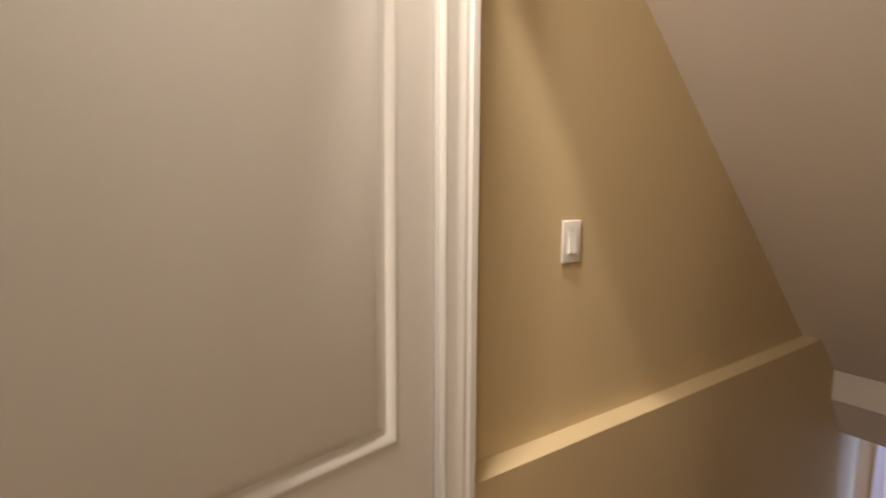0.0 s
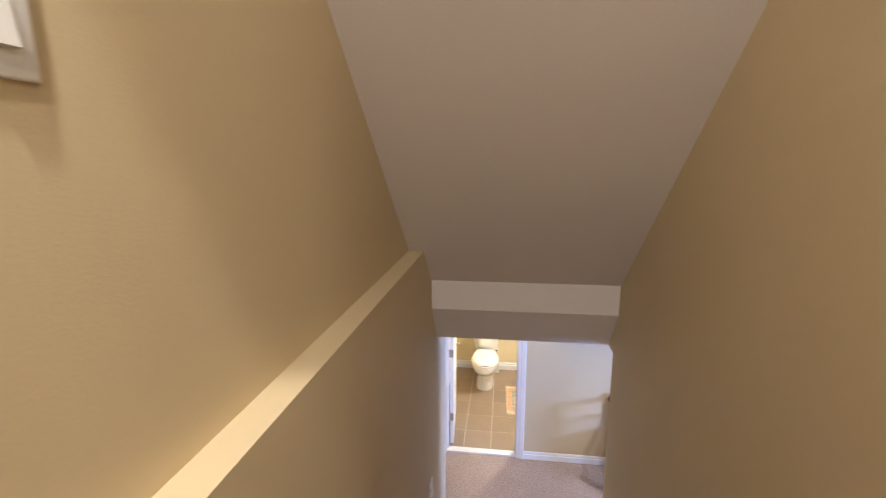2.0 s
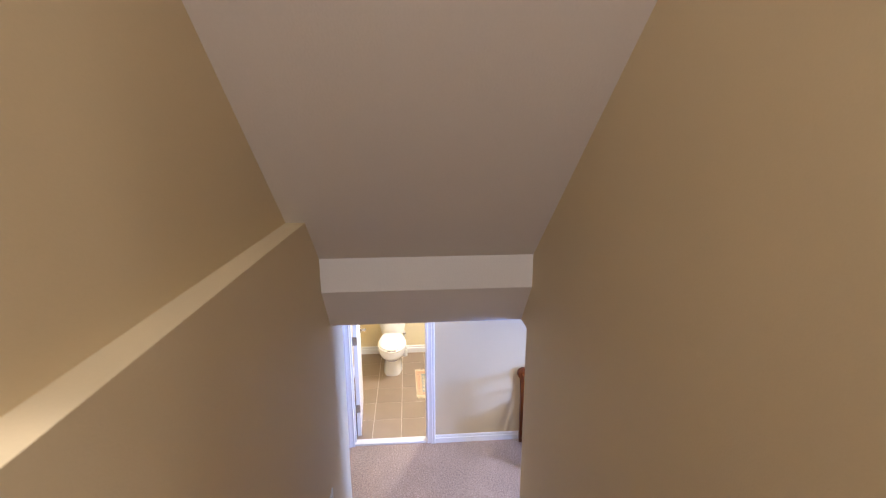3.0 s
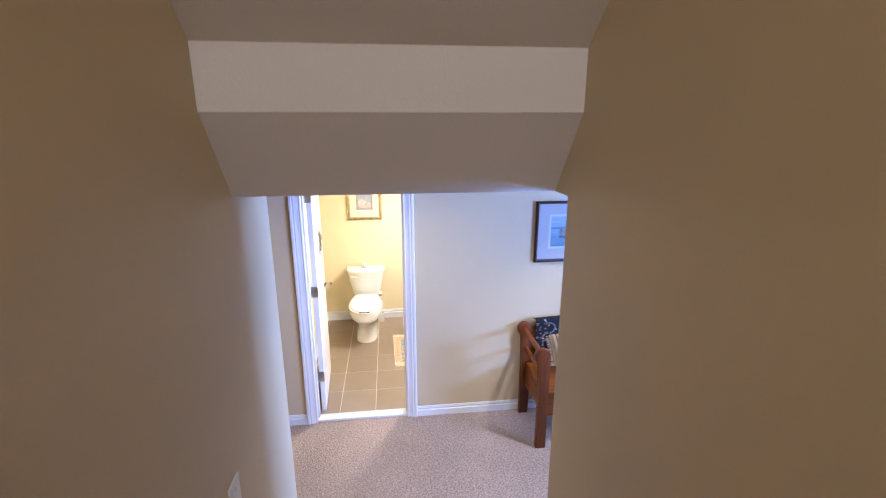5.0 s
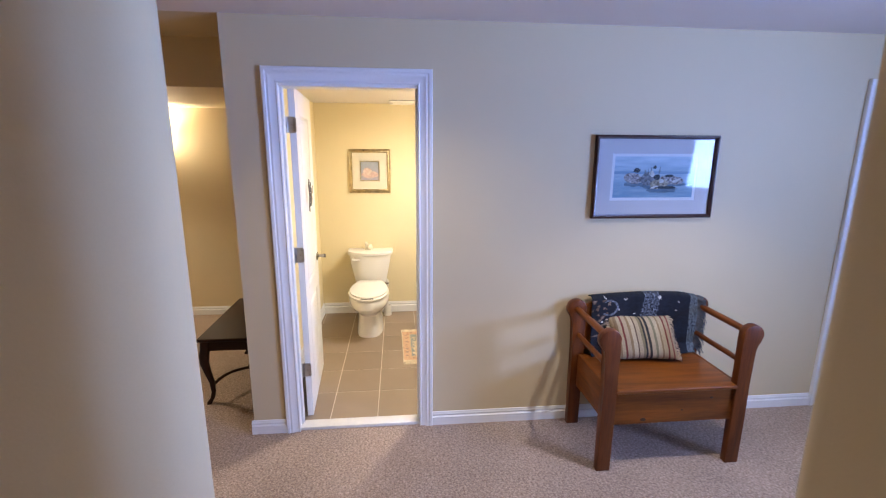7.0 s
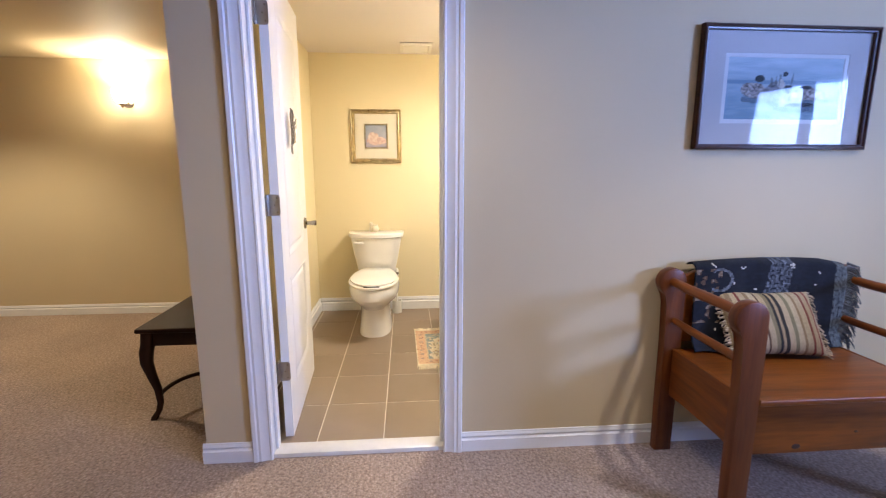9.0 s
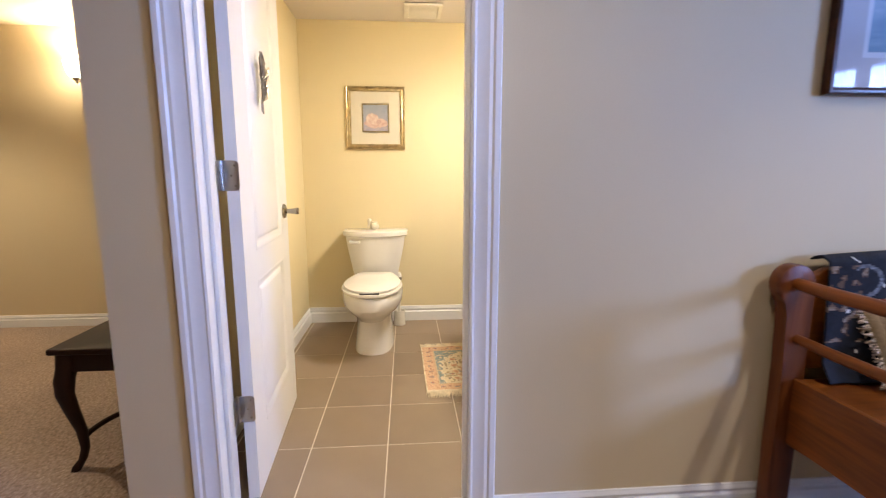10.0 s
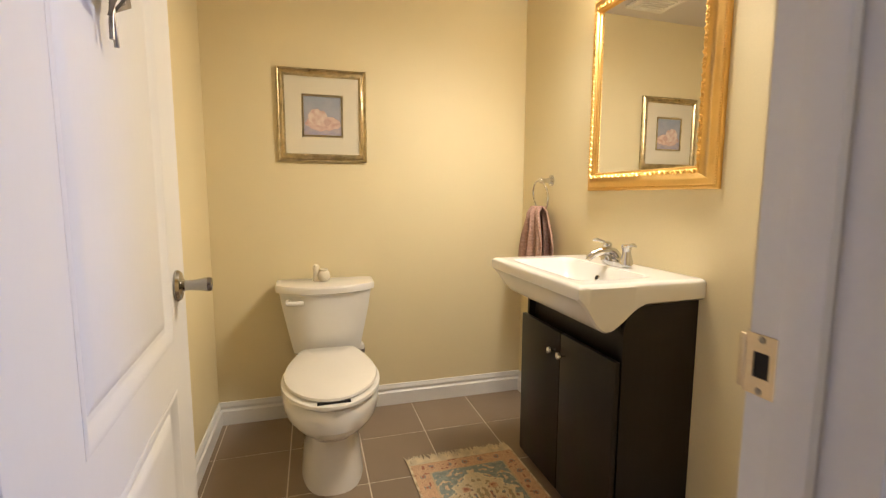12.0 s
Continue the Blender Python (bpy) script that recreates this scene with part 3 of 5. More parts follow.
# bathroom door: opened inwards a little past square
door = thing("door_bathroom", 5.091, 1.214, 0.0, "white two-panel door standing open into the bathroom", "door", kind="structure", turn=3.6)
LEAF_T = 0.036
panel_door(door, 0.715, 2.015, LEAF_T, [(0.145, 0.578, 0.20, 0.715), (0.145, 0.578, 0.812, 1.885)],
           lambda a, b, h: (a, -0.046 - h, b + 0.014))
for z in (1.827, 1.076, 0.333):
    bm = bmesh.new()
    holder, plate = hinge(door)
    prism(bm, plate(0.048), lambda a, b, h: (-0.0005 - h, 0.0 - a, z + b), 0.0, 0.0022, bevel=0.0006)
    part("leaf_plate", bm, NICKEL, holder)
    bm = bmesh.new()
    prism(bm, plate(0.040), lambda a, b, h: (-0.004 - a, 0.0005 + h, z + b), 0.0, 0.0022, bevel=0.0006)
    part("jamb_plate", bm, NICKEL, holder)
    bm = bmesh.new()
    for k in range(5):
        lathe(bm, [(0.0055, -0.0083), (0.0062, -0.0078), (0.0062, 0.0078), (0.0055, 0.0083)], Matrix.Translation((-0.003, 0.002, z - 0.0356 + 0.0178 * k)), 14)
    part("knuckle", bm, NICKEL, holder)
    for dy, dz in ((-0.036, 0.03), (-0.026, 0.0), (-0.036, -0.03)):
        part("screw", lathe(bmesh.new(), [(0.0036, 0), (0.003, 0.0008), (0.0006, 0.0004)], Matrix.Translation((-0.0027, dy, z + dz)) @ pose(0, 0, 0, 0, -90, 0), 10), PEWTER, holder)
bm = bmesh.new()
knob_m = Matrix.Translation((0.628, -0.046, 0.925)) @ pose(0, 0, 0, 90, 0, 0)
lathe(bm, [(0.031, 0.0), (0.032, 0.004), (0.028, 0.010), (0.016, 0.012), (0.0105, 0.017), (0.0105, 0.030), (0.0115, 0.040), (0.014, 0.054), (0.0145, 0.062), (0.0125, 0.066), (0.003, 0.067)], knob_m, 28)
part("door_knob", bm, KNOB, door, "polished nickel trumpet-shaped door knob")

# pewter spray that hangs on the door
spray = thing("door_ornament", 5.096 + 0.300, 1.214 - 0.0287, 1.40, "dark pewter leaf spray hanging on the white door", "ornament", turn=3.6)
spray.scale = (1.2, 1.35, 1.0)
bm = bmesh.new()
rng = random.Random(4)
for k in range(16):
    side = -1 if k % 2 else 1
    z0, ang, ln = 0.055 - 0.0085 * k, side * rng.uniform(0.25, 0.75), rng.uniform(0.035, 0.058)
    x0 = side * rng.uniform(0.004, 0.020)
    tip = Vector((x0 + math.sin(ang) * ln, -rng.uniform(0.008, 0.022), z0 + math.cos(ang) * ln * 0.9))
    root = Vector((x0 * 0.5, -0.006, z0))
    across = (tip - root).cross(Vector((0, 1, 0))).normalized() * rng.uniform(0.007, 0.011)
    mid = (root + tip) / 2 + Vector((0, -0.006, 0))
    loft(bm, [[p + Vector((0, d, 0)) for p in (root, mid + across, tip, mid - across)] for d in (0.0, -0.0035)])
part("leaves", bm, PEWTER, spray, smooth=30)
bm = bmesh.new()
tube(bm, [(0, -0.008, 0.06), (0.012, -0.010, 0.082), (0.007, -0.010, 0.102), (-0.007, -0.010, 0.102), (-0.012, -0.010, 0.082), (0, -0.008, 0.06)], 0.0028, 8)
part("loop", bm, PEWTER, spray)
bm = bmesh.new()
tube(bm, [(0.0, -0.008, 0.06), (0.003, -0.010, 0.0), (0.001, -0.008, -0.06), (0.007, -0.008, -0.105)], 0.0024, 8)
tube(bm, [(0.0, -0.008, -0.05), (-0.006, -0.008, -0.08), (-0.008, -0.008, -0.100)], 0.0022, 8)
part("stem", bm, PEWTER, spray)

# strike plate in the jamb
strike = thing("strike_plate", 5.052, DOOR_Y0 + 0.001, 0.930, "dull brass strike plate set in the white door jamb", "strike plate")
bm = bmesh.new()
sweep(bm, [(-0.008, -0.014), (-0.008, 0.014), (0.010, 0.014), (0.010, -0.014)], [(0.0, 0.0), (0.0, 0.0022), (-0.008, 0.0026), (-0.010, 0.0)], lambda a, b, h: (a, h, b))
box(bm, -0.0175, 0.0195, 0.0, 0.0025, 0.022, 0.033)
box(bm, -0.0175, 0.0195, 0.0, 0.0025, -0.033, -0.022)
box(bm, 0.0185, 0.027, -0.001, 0.003, -0.030, 0.030, bevel=0.0012)
part("plate", bm, BRASS_PLATE, strike)
# No hole is cut: a dark plate paints the latch hole's shade.
part("latch_hole_shade", boxed(-0.008, 0.010, 0.0, 0.0008, -0.014, 0.014), HOLE_SHADE, strike, "dark plate standing in for the shaded latch hole")
for dz in (-0.028, 0.028):
    part("screw", lathe(bmesh.new(), [(0.004, 0), (0.0032, 0.001), (0.0005, 0.0006)], Matrix.Translation((0.001, 0.0026, dz)) @ pose(0, 0, 0, -90, 0, 0), 10), PEWTER, strike)

# closed door in the hall
side_door = thing("door_closet", 4.985, -2.633, 0.0, "closed white panel door beside the bench wall", "door", kind="structure")
panel_door(side_door, 0.765, 2.015, 0.036, [(0.115, 0.65, 0.20, 0.70), (0.115, 0.65, 0.83, 1.905)], lambda a, b, h: (0.0 - h, 0.3825 - a, b + 0.002))
bm = bmesh.new()
box(bm, WALL_X, BACK_X, SIDE_Y1 - 0.002, SIDE_Y1 + 0.01, 0, DOOR_Z)
box(bm, WALL_X, BACK_X, SIDE_Y0 - 0.01, SIDE_Y0 + 0.002, 0, DOOR_Z)
structure("trim_closet_jamb", bm, TRIM_PAINT, "white jamb of the closed door", "door jamb", 0)
structure("wall_closet_back", boxed(5.07, 5.10, SIDE_Y0, SIDE_Y1, 0, DOOR_Z), PAINT, "plain wall behind the closed door", "wall", 0)

# upper hall door, closed
upper = thing("door_upper_hall", 0.416, 1.006, 2.28, "white panel door standing slightly ajar in the upper hall", "door", kind="structure", turn=10.5)
panel_door(upper, 0.80, 2.03, 0.036, [(0.09, 0.71, 0.20, 0.480), (0.09, 0.71, 0.592, 1.92)], lambda a, b, h: (a - 0.80, 0.0 - h, b + 0.012))
bm = bmesh.new()
box(bm, 0.419, 0.441, 1.002, 1.25, 2.28, 4.345)
box(bm, -0.401, -0.381, 1.002, 1.25, 2.28, 4.345)
box(bm, -0.381, 0.419, 1.002, 1.25, 4.325, 4.346)
structure("trim_upper_jamb", bm, TRIM_PAINT, "white jamb of the upper hall door", "door jamb", 0)
structure("wall_upper_back", boxed(-0.38, 0.418, 1.20, 1.24, 2.28, 4.32), PAINT, "plain wall behind the upper door", "wall", 0)


# ---- switches ----
def wall_switch(x, z, y, label):
    ob = thing("light_switch", x, y, z, label, "switch")
    place = lambda a, b, h: (a, -h, b)  # noqa: E731
    bm = prism(bmesh.new(), [(-0.035, -0.0575), (0.035, -0.0575), (0.035, 0.0575), (-0.035, 0.0575)], place, 0.0, 0.007, bevel=0.0035, steps=3)
    part("cover_plate", bm, PLASTIC, ob)
    bm = sweep(bmesh.new(), [(-0.0165, -0.0335), (-0.0165, 0.0335), (0.0165, 0.0335), (0.0165, -0.0335)], [(0.0, 0.006), (0.0, 0.0078), (0.0012, 0.0078), (0.0012, 0.006)], place)
    part("rim", bm, PLASTIC, ob)
    bm = bmesh.new()
    loft(bm, [[Vector(place(a, b, h)) for a, b, h in ((-0.0155, -0.032, 0.006), (0.0155, -0.032, 0.006), (0.0155, 0.032, 0.006), (-0.0155, 0.032, 0.006))],
              [Vector(place(a, b, h)) for a, b, h in ((-0.0150, -0.031, 0.0135), (0.0150, -0.031, 0.0135), (0.0150, 0.031, 0.0072), (-0.0150, 0.031, 0.0072))]])
    part("rocker", bm, PLASTIC, ob, smooth=20)
    for b in (-0.048, 0.048):
        part("screw", lathe(bmesh.new(), [(0.003, 0.0065), (0.0026, 0.0078), (0.0005, 0.0076)], pose(0, 0, b, 90, 0, 0), 10), PLASTIC, ob)
    return ob


wall_switch(0.900, 3.243, 1.083, "white rocker light switch on the cream stair wall")
wall_switch(2.650, 1.395, 1.015, "white rocker light switch low on the stair wall")

# ---- window ----
def pane_sheet(parent, name, corners, label):
    """One sheet of glass, its face towards the room."""
    data = bpy.data.meshes.new(name)
    data.from_pydata([tuple(c) for c in corners], [], [(0, 1, 2, 3)])
    data.materials.append(GLASS)
    ob = new(name, data)
    ob.parent, ob.visible_shadow = parent, False
    return tagged(ob, label)



win = thing("window_1", (WX0 + WX1) / 2, -3.5, WZ0, "white two-pane window with daylight behind it", "window", kind="structure")
w2, wh = (WX1 - WX0) / 2, WZ1 - WZ0
bm = sweep(bmesh.new(), [(-w2, 0), (-w2, wh), (w2, wh), (w2, 0)], [(0.0, -0.10), (0.0, 0.015), (0.06, 0.02), (0.075, 0.0), (0.075, -0.002), (-0.05, -0.05), (-0.05, -0.10)], lambda a, b, h: (a, h, b))
part("window_frame", bm, TRIM_PAINT, win)
part("mullion", boxed(-0.045, 0.045, -0.10, -0.04, 0.05, wh - 0.05, bevel=0.006), TRIM_PAINT, win)
for s in (-1, 1):
    bm = sweep(bmesh.new(), [(s * 0.285 - 0.23, 0.06), (s * 0.285 - 0.23, wh - 0.06), (s * 0.285 + 0.23, wh - 0.06), (s * 0.285 + 0.23, 0.06)],
               [(0.0, -0.09), (0.0, -0.06), (-0.035, -0.062), (-0.035, -0.09)], lambda a, b, h: (a, h, b))
    part("sash", bm, TRIM_PAINT, win)
    pane_sheet(win, "pane", [(s * 0.285 + a, -0.076, b) for a, b in ((0.2, 0.09), (-0.2, 0.09), (-0.2, wh - 0.09), (0.2, wh - 0.09))], "clear glass pane")
part("window_sill", boxed(-w2 - 0.06, w2 + 0.06, -0.02, 0.035, -0.09, -0.075, bevel=0.005), TRIM_PAINT, win)
sky_card = structure("backdrop", boxed(WX0 - 2.2, WX1 + 2.2, -4.6, -4.58, -0.6, 3.6), DAYLIGHT, "pale overcast daylight outside the window", "backdrop", 0)


# ---- ceiling spots, vent, sconce ----
def pot_light(x, y, z, lit=True):
    ob = thing("ceiling_light", x, y, z, "small round recessed ceiling light, switched on", "ceiling light", "recessed ceiling lights")
    bm = bmesh.new()
    rings = [(0.034, -0.001), (0.040, -0.005), (0.052, -0.006), (0.056, -0.002), (0.056, 0.0)]
    lathe(bm, [(0.056, 0.0), *rings[::-1][1:], (0.033, 0.012)], None, 32)
    bm2 = bmesh.new()
    lathe(bm2, [(0.034, -0.0015), (0.033, -0.0035), (0.015, -0.0060), (0.001, -0.0065)], None, 28)
    part("trim_ring", bm, NICKEL, ob)
    part("lens", bm2, GLOW, ob, "glowing lens")
    return ob


pot_light(4.06, 0.557, 2.36)
pot_light(3.95, -0.98, 2.36)
# Made-up fixture at the far room's added fill, never in view.
pot_light(6.0, 3.6, 2.068)
pot_light(-0.50, 0.62, 4.65)
# Unseen fixture, added only to go with the upper hall's fill lamp.
pot_light(-0.85, -0.60, 4.65)
pot_light(0.335, 0.88, 4.65)

vent = thing("exhaust_vent", 6.76, 0.55, BCEIL, "white plastic exhaust vent in the bathroom ceiling", "vent")
vent.scale = (1.15, 1.38, 1.2)
bm = sweep(bmesh.new(), [(-0.105, -0.085), (-0.105, 0.085), (0.105, 0.085), (0.105, -0.085)], [(0.0, 0.0), (0.0, 0.014), (0.016, 0.018), (0.028, 0.006), (0.028, 0.0)], lambda a, b, h: (a, b, -h))
part("frame", bm, VENT_PLASTIC, vent)
# Near-black sheet stands in for the shaded opening behind the slats.
part("backing", boxed(-0.105, 0.105, -0.085, 0.085, -0.004, 0.0), HOLE_SHADE, vent)
for k in range(11):
    a = -0.095 + 0.019 * k
    part("slat", boxed(a - 0.006, a + 0.006, -0.085, 0.085, -0.013, -0.005, bevel=0.002, steps=1), VENT_PLASTIC, vent)

sconce = thing("wall_sconce", 7.10, 2.83, 1.72, "lit frosted glass wall sconce on a nickel bracket", "wall lamp")
bm = lathe(bmesh.new(), [(0.045, 0.0), (0.045, 0.008), (0.020, 0.016), (0.012, 0.03), (0.012, 0.085)], pose(0, 0, 0.02, 0, -90, 0), 20)
part("bracket", bm, NICKEL, sconce)
bm = lathe(bmesh.new(), [(0.004, -0.034), (0.010, -0.028), (0.008, -0.020), (0.020, -0.012), (0.024, 0.0)], pose(-0.09, 0, 0.0), 20)
part("finial", bm, NICKEL, sconce)
bm = lathe(bmesh.new(), [(0.020, 0.0), (0.040, 0.012), (0.055, 0.05), (0.062, 0.10), (0.060, 0.10), (0.050, 0.05), (0.036, 0.016), (0.016, 0.005)], pose(-0.09, 0, 0.0), 24)
shade = part("shade", bm, SCONCE_GLASS, sconce, "glowing frosted glass shade")
shade.visible_shadow = False


# ---- pictures ----
def framed(name, y, z, x, width, height, profile, frame_mat, mats, print_size, paint, label, lift=0.004):
    """A framed print on a wall that faces -x. mats: (width, height, material, rise) boards with stepped windows."""
    ob = thing(name, x, y, z, label, "picture")
    place = lambda a, b, h: (-lift - h, -a, b)  # noqa: E731
    w, h = width / 2, height / 2
    bm = sweep(bmesh.new(), [(-w, -h), (-w, h), (w, h), (w, -h)][::-1], profile, place)
    part("frame", bm, frame_mat, ob, smooth=35)
    part("backing", prism(bmesh.new(), [(-w, -h), (w, -h), (w, h), (-w, h)], place, 0.0, 0.002), MAT_BOARD, ob, smooth=0)
    outer = (w - 0.005, h - 0.005)
    for mw, mh, material, rise in mats:
        bm = sweep(bmesh.new(), [(-mw / 2, -mh / 2), (-mw / 2, mh / 2), (mw / 2, mh / 2), (mw / 2, -mh / 2)],
                   [(0.0, rise - 0.002), (-0.0015, rise), (-min(outer[0] - mw / 2, outer[1] - mh / 2) - 0.0, rise), (-0.01, rise - 0.002)], place)
        if outer[0] - mw / 2 > outer[1] - mh / 2 + 0.002:
            gap = outer[1] - mh / 2
            for s in (-1, 1):
                prism(bm, [(s * (mw / 2 + gap - 0.001), -outer[1]), (s * outer[0], -outer[1]), (s * outer[0], outer[1]), (s * (mw / 2 + gap - 0.001), outer[1])], place, rise - 0.002, rise)
        elif outer[1] - mh / 2 > outer[0] - mw / 2 + 0.002:
            gap = outer[0] - mw / 2
            for s in (-1, 1):
                prism(bm, [(-outer[0], s * (mh / 2 + gap - 0.001)), (outer[0], s * (mh / 2 + gap - 0.001)), (outer[0], s * outer[1]), (-outer[0], s * outer[1])], place, rise - 0.002, rise)
        part("mat_board", bm, material, ob, smooth=0)
        outer = (mw / 2 + 0.006, mh / 2 + 0.006)
    pw, ph = print_size
    sheet("print", 96, 64, lambda u, v: place((u - 0.5) * pw, (v - 0.5) * ph, 0.0032), paint, PRINT, ob, smooth=0)
    return ob, place


def water_paint(u, v):
    n = rough_noise(u * 3, v * 14, 2.0) * 0.5 + rough_noise(u * 9, v * 40, 5.0) * 0.25
    base = blend((0.20, 0.31, 0.38), (0.50, 0.58, 0.62), 0.45 + 0.9 * (v - 0.55) + n * 0.7)
    if 0.58 < v < 0.64:
        base = blend(base, (0.12, 0.22, 0.32), 0.6)
    def inside(cx, cy, rx, ry, tilt=0.0, rag=0.25):
        c, d = math.cos(tilt), math.sin(tilt)
        a, b = (u - cx) * 2.05, v - cy
        p, q = (a * c + b * d) / (rx * 2.05), (b * c - a * d) / ry
        return p * p + q * q + rag * rough_noise(u * 20, v * 16, cx * 31) < 1

    streak = 0.5 + rough_noise(u * 46, v * 30, 3.3)
    # dark reflections, then plump bodies with barred wings, then dark heads and upright reeds
    for cx, cy, rx, ry in ((0.28, 0.33, 0.16, 0.06), (0.60, 0.20, 0.20, 0.085), (0.74, 0.33, 0.18, 0.05), (0.47, 0.30, 0.10, 0.09)):
        if inside(cx, cy, rx, ry, 0.0, 0.6):
            base = blend(base, (0.035, 0.06, 0.085), 0.62 + 0.3 * rough_noise(u * 8, v * 50, 2.0))
    for cx, cy, rx, ry, tilt, dark, light in ((0.24, 0.47, 0.115, 0.125, -0.12, (0.10, 0.085, 0.08), (0.52, 0.46, 0.42)), (0.42, 0.46, 0.085, 0.16, 0.25, (0.05, 0.055, 0.06), (0.30, 0.31, 0.32)),
                                              (0.72, 0.43, 0.155, 0.105, -0.10, (0.09, 0.07, 0.065), (0.55, 0.50, 0.47)), (0.57, 0.34, 0.115, 0.125, 0.1, (0.10, 0.075, 0.045), (0.50, 0.43, 0.30))):
        if inside(cx, cy, rx, ry, tilt):
            base = blend(dark, light, streak)
    for cx, cy, rx, ry in ((0.47, 0.58, 0.028, 0.085), (0.60, 0.40, 0.03, 0.05), (0.78, 0.42, 0.06, 0.03), (0.52, 0.26, 0.05, 0.03)):
        if inside(cx, cy, rx, ry, 0.3):
            base = blend((0.66, 0.63, 0.55), (0.45, 0.43, 0.38), streak)
    for cx, cy, rx, ry in ((0.28, 0.66, 0.042, 0.055), (0.535, 0.50, 0.040, 0.070), (0.69, 0.53, 0.055, 0.035), (0.50, 0.74, 0.020, 0.045), (0.66, 0.25, 0.13, 0.035)):
        if inside(cx, cy, rx, ry, 0.0, 0.15):
            base = blend((0.015, 0.022, 0.03), (0.05, 0.06, 0.065), streak)
    for cx, lean in ((0.385, -0.02), (0.425, 0.0), (0.455, 0.03), (0.56, 0.05)):
        if abs(u - cx - lean * (v - 0.6)) < 0.007 and 0.55 < v < 0.70 + lean:
            base = blend(base, (0.10, 0.11, 0.10), 0.6)
    return tuple(max(0.0, c) for c in base)


def pastel_paint(u, v):
    n = rough_noise(u * 4, v * 4, 8.0)
    base = blend((0.42, 0.41, 0.46), (0.33, 0.36, 0.42), v + 0.5 * n)
    if v < 0.22 + 0.04 * n:
        base = blend((0.46, 0.40, 0.42), (0.36, 0.34, 0.44), 0.5 + rough_noise(u * 6, v * 12, 2.0))
    d = ((u - 0.50) / 0.46) ** 2 + ((v - 0.30) / 0.19) ** 2 + 0.55 * rough_noise(u * 6, v * 6, 1.0)
    if d < 1:
        base = blend((0.66, 0.50, 0.43), (0.55, 0.36, 0.31), rough_noise(u * 7, v * 12, 4.0) * 1.2 + 0.35)
    d = ((u - 0.36) / 0.26) ** 2 + ((v - 0.47) / 0.20) ** 2 + 0.5 * rough_noise(u * 8, v * 8, 6.0)
    if d < 1:
        base = blend((0.70, 0.58, 0.50), (0.58, 0.40, 0.34), rough_noise(u * 9, v * 9, 5.0) + 0.4)
    if ((u - 0.62) / 0.10) ** 2 + ((v - 0.34) / 0.09) ** 2 < 1:
        base = blend(base, (0.48, 0.30, 0.27), 0.5)
    return base


HALL_FRAME = [(0.0, 0.0), (0.0, 0.022), (-0.004, 0.027), (-0.011, 0.028), (-0.014, 0.022), (-0.020, 0.020), (-0.022, 0.009), (-0.022, 0.0)]
hall_pic, place = framed("framed_print", -0.893, 1.5435, WALL_X, 0.745, 0.478, HALL_FRAME, PICTURE_WOOD,
                         [(0.525, 0.270, MAT_GREY, 0.007), (0.492, 0.238, MAT_WHITE, 0.0052)], (0.494, 0.24), water_paint,
                         "blue waterside print with a wide mat in a dark wooden frame")
pane_sheet(hall_pic, "glass", [place(a, b, 0.0105) for a, b in ((-0.352, -0.219), (0.352, -0.219), (0.352, 0.219), (-0.352, 0.219))], "reflecting picture glass")
BATH_FRAME = [(0.0, 0.0), (0.0, 0.012), (-0.006, 0.016), (-0.012, 0.012), (-0.018, 0.018), (-0.026, 0.020), (-0.032, 0.014), (-0.035, 0.009), (-0.035, 0.0)]
bath_pic, place = framed("framed_print", 0.876, 1.480, BX1, 0.407, 0.424, BATH_FRAME, OLD_GOLD, [(0.186, 0.196, MAT_BOARD, 0.006)], (0.17, 0.176), pastel_paint,
                         "small pastel print in a champagne gilt frame")
bm = sweep(bmesh.new(), [(-0.093, -0.096), (-0.093, 0.096), (0.093, 0.096), (0.093, -0.096)], [(0.0, 0.005), (0.0, 0.008), (0.007, 0.008), (0.007, 0.003)], place)
part("fillet", bm, OLD_GOLD, bath_pic, "thin gilt fillet round the print")
bm = bmesh.new()
for s in range(4):
    for k in range(46):
        f = (k + 0.5) / 46 - 0.5
        a, b = ((f * 0.35, 0.184), (f * 0.35, -0.184), (0.181, f * 0.355), (-0.181, f * 0.355))[s]
        c = Vector(place(a, b, 0.0185))
        lathe(bm, [(0.0005, -0.0032), (0.0030, 0.0), (0.0005, 0.0032)], Matrix.Translation(c) @ pose(0, 0, 0, 90 if s > 1 else 35, 0, 0), 5)
part("beading", bm, OLD_GOLD, bath_pic)


# ---- bathroom ----
def oval(cx, cy, rx_front, rx_back, ry, z, n=36, power=2.0):
    """A rounded ring whose front (towards -x) and back reach differently far."""
    ring = []
    for i in range(n):
        t = 2 * math.pi * i / n
        c, s = math.cos(t), math.sin(t)
        a = math.copysign(abs(c) ** (2 / power), c)
        b = math.copysign(abs(s) ** (2 / power), s)
        ring.append(Vector((cx + a * (rx_back if a > 0 else rx_front), cy + b * ry, z)))
    return ring


def tank_ring(half, back, side_front, bow, z):
    """A D-shaped ring: straight back, short sides, bowed front."""
    pts = [Vector((back, -half + 0.012, z)), Vector((back, half - 0.012, z)), Vector((back - 0.012, half, z))]
    for k in range(13):
        t = -1 + 2 * k / 12
        edge = side_front - bow * (1 - abs(t) ** 2.6)
        pts.append(Vector((edge, -t * half * (0.985 if abs(t) == 1 else 1.0), z)))
    return pts + [Vector((back - 0.012, -half, z))]


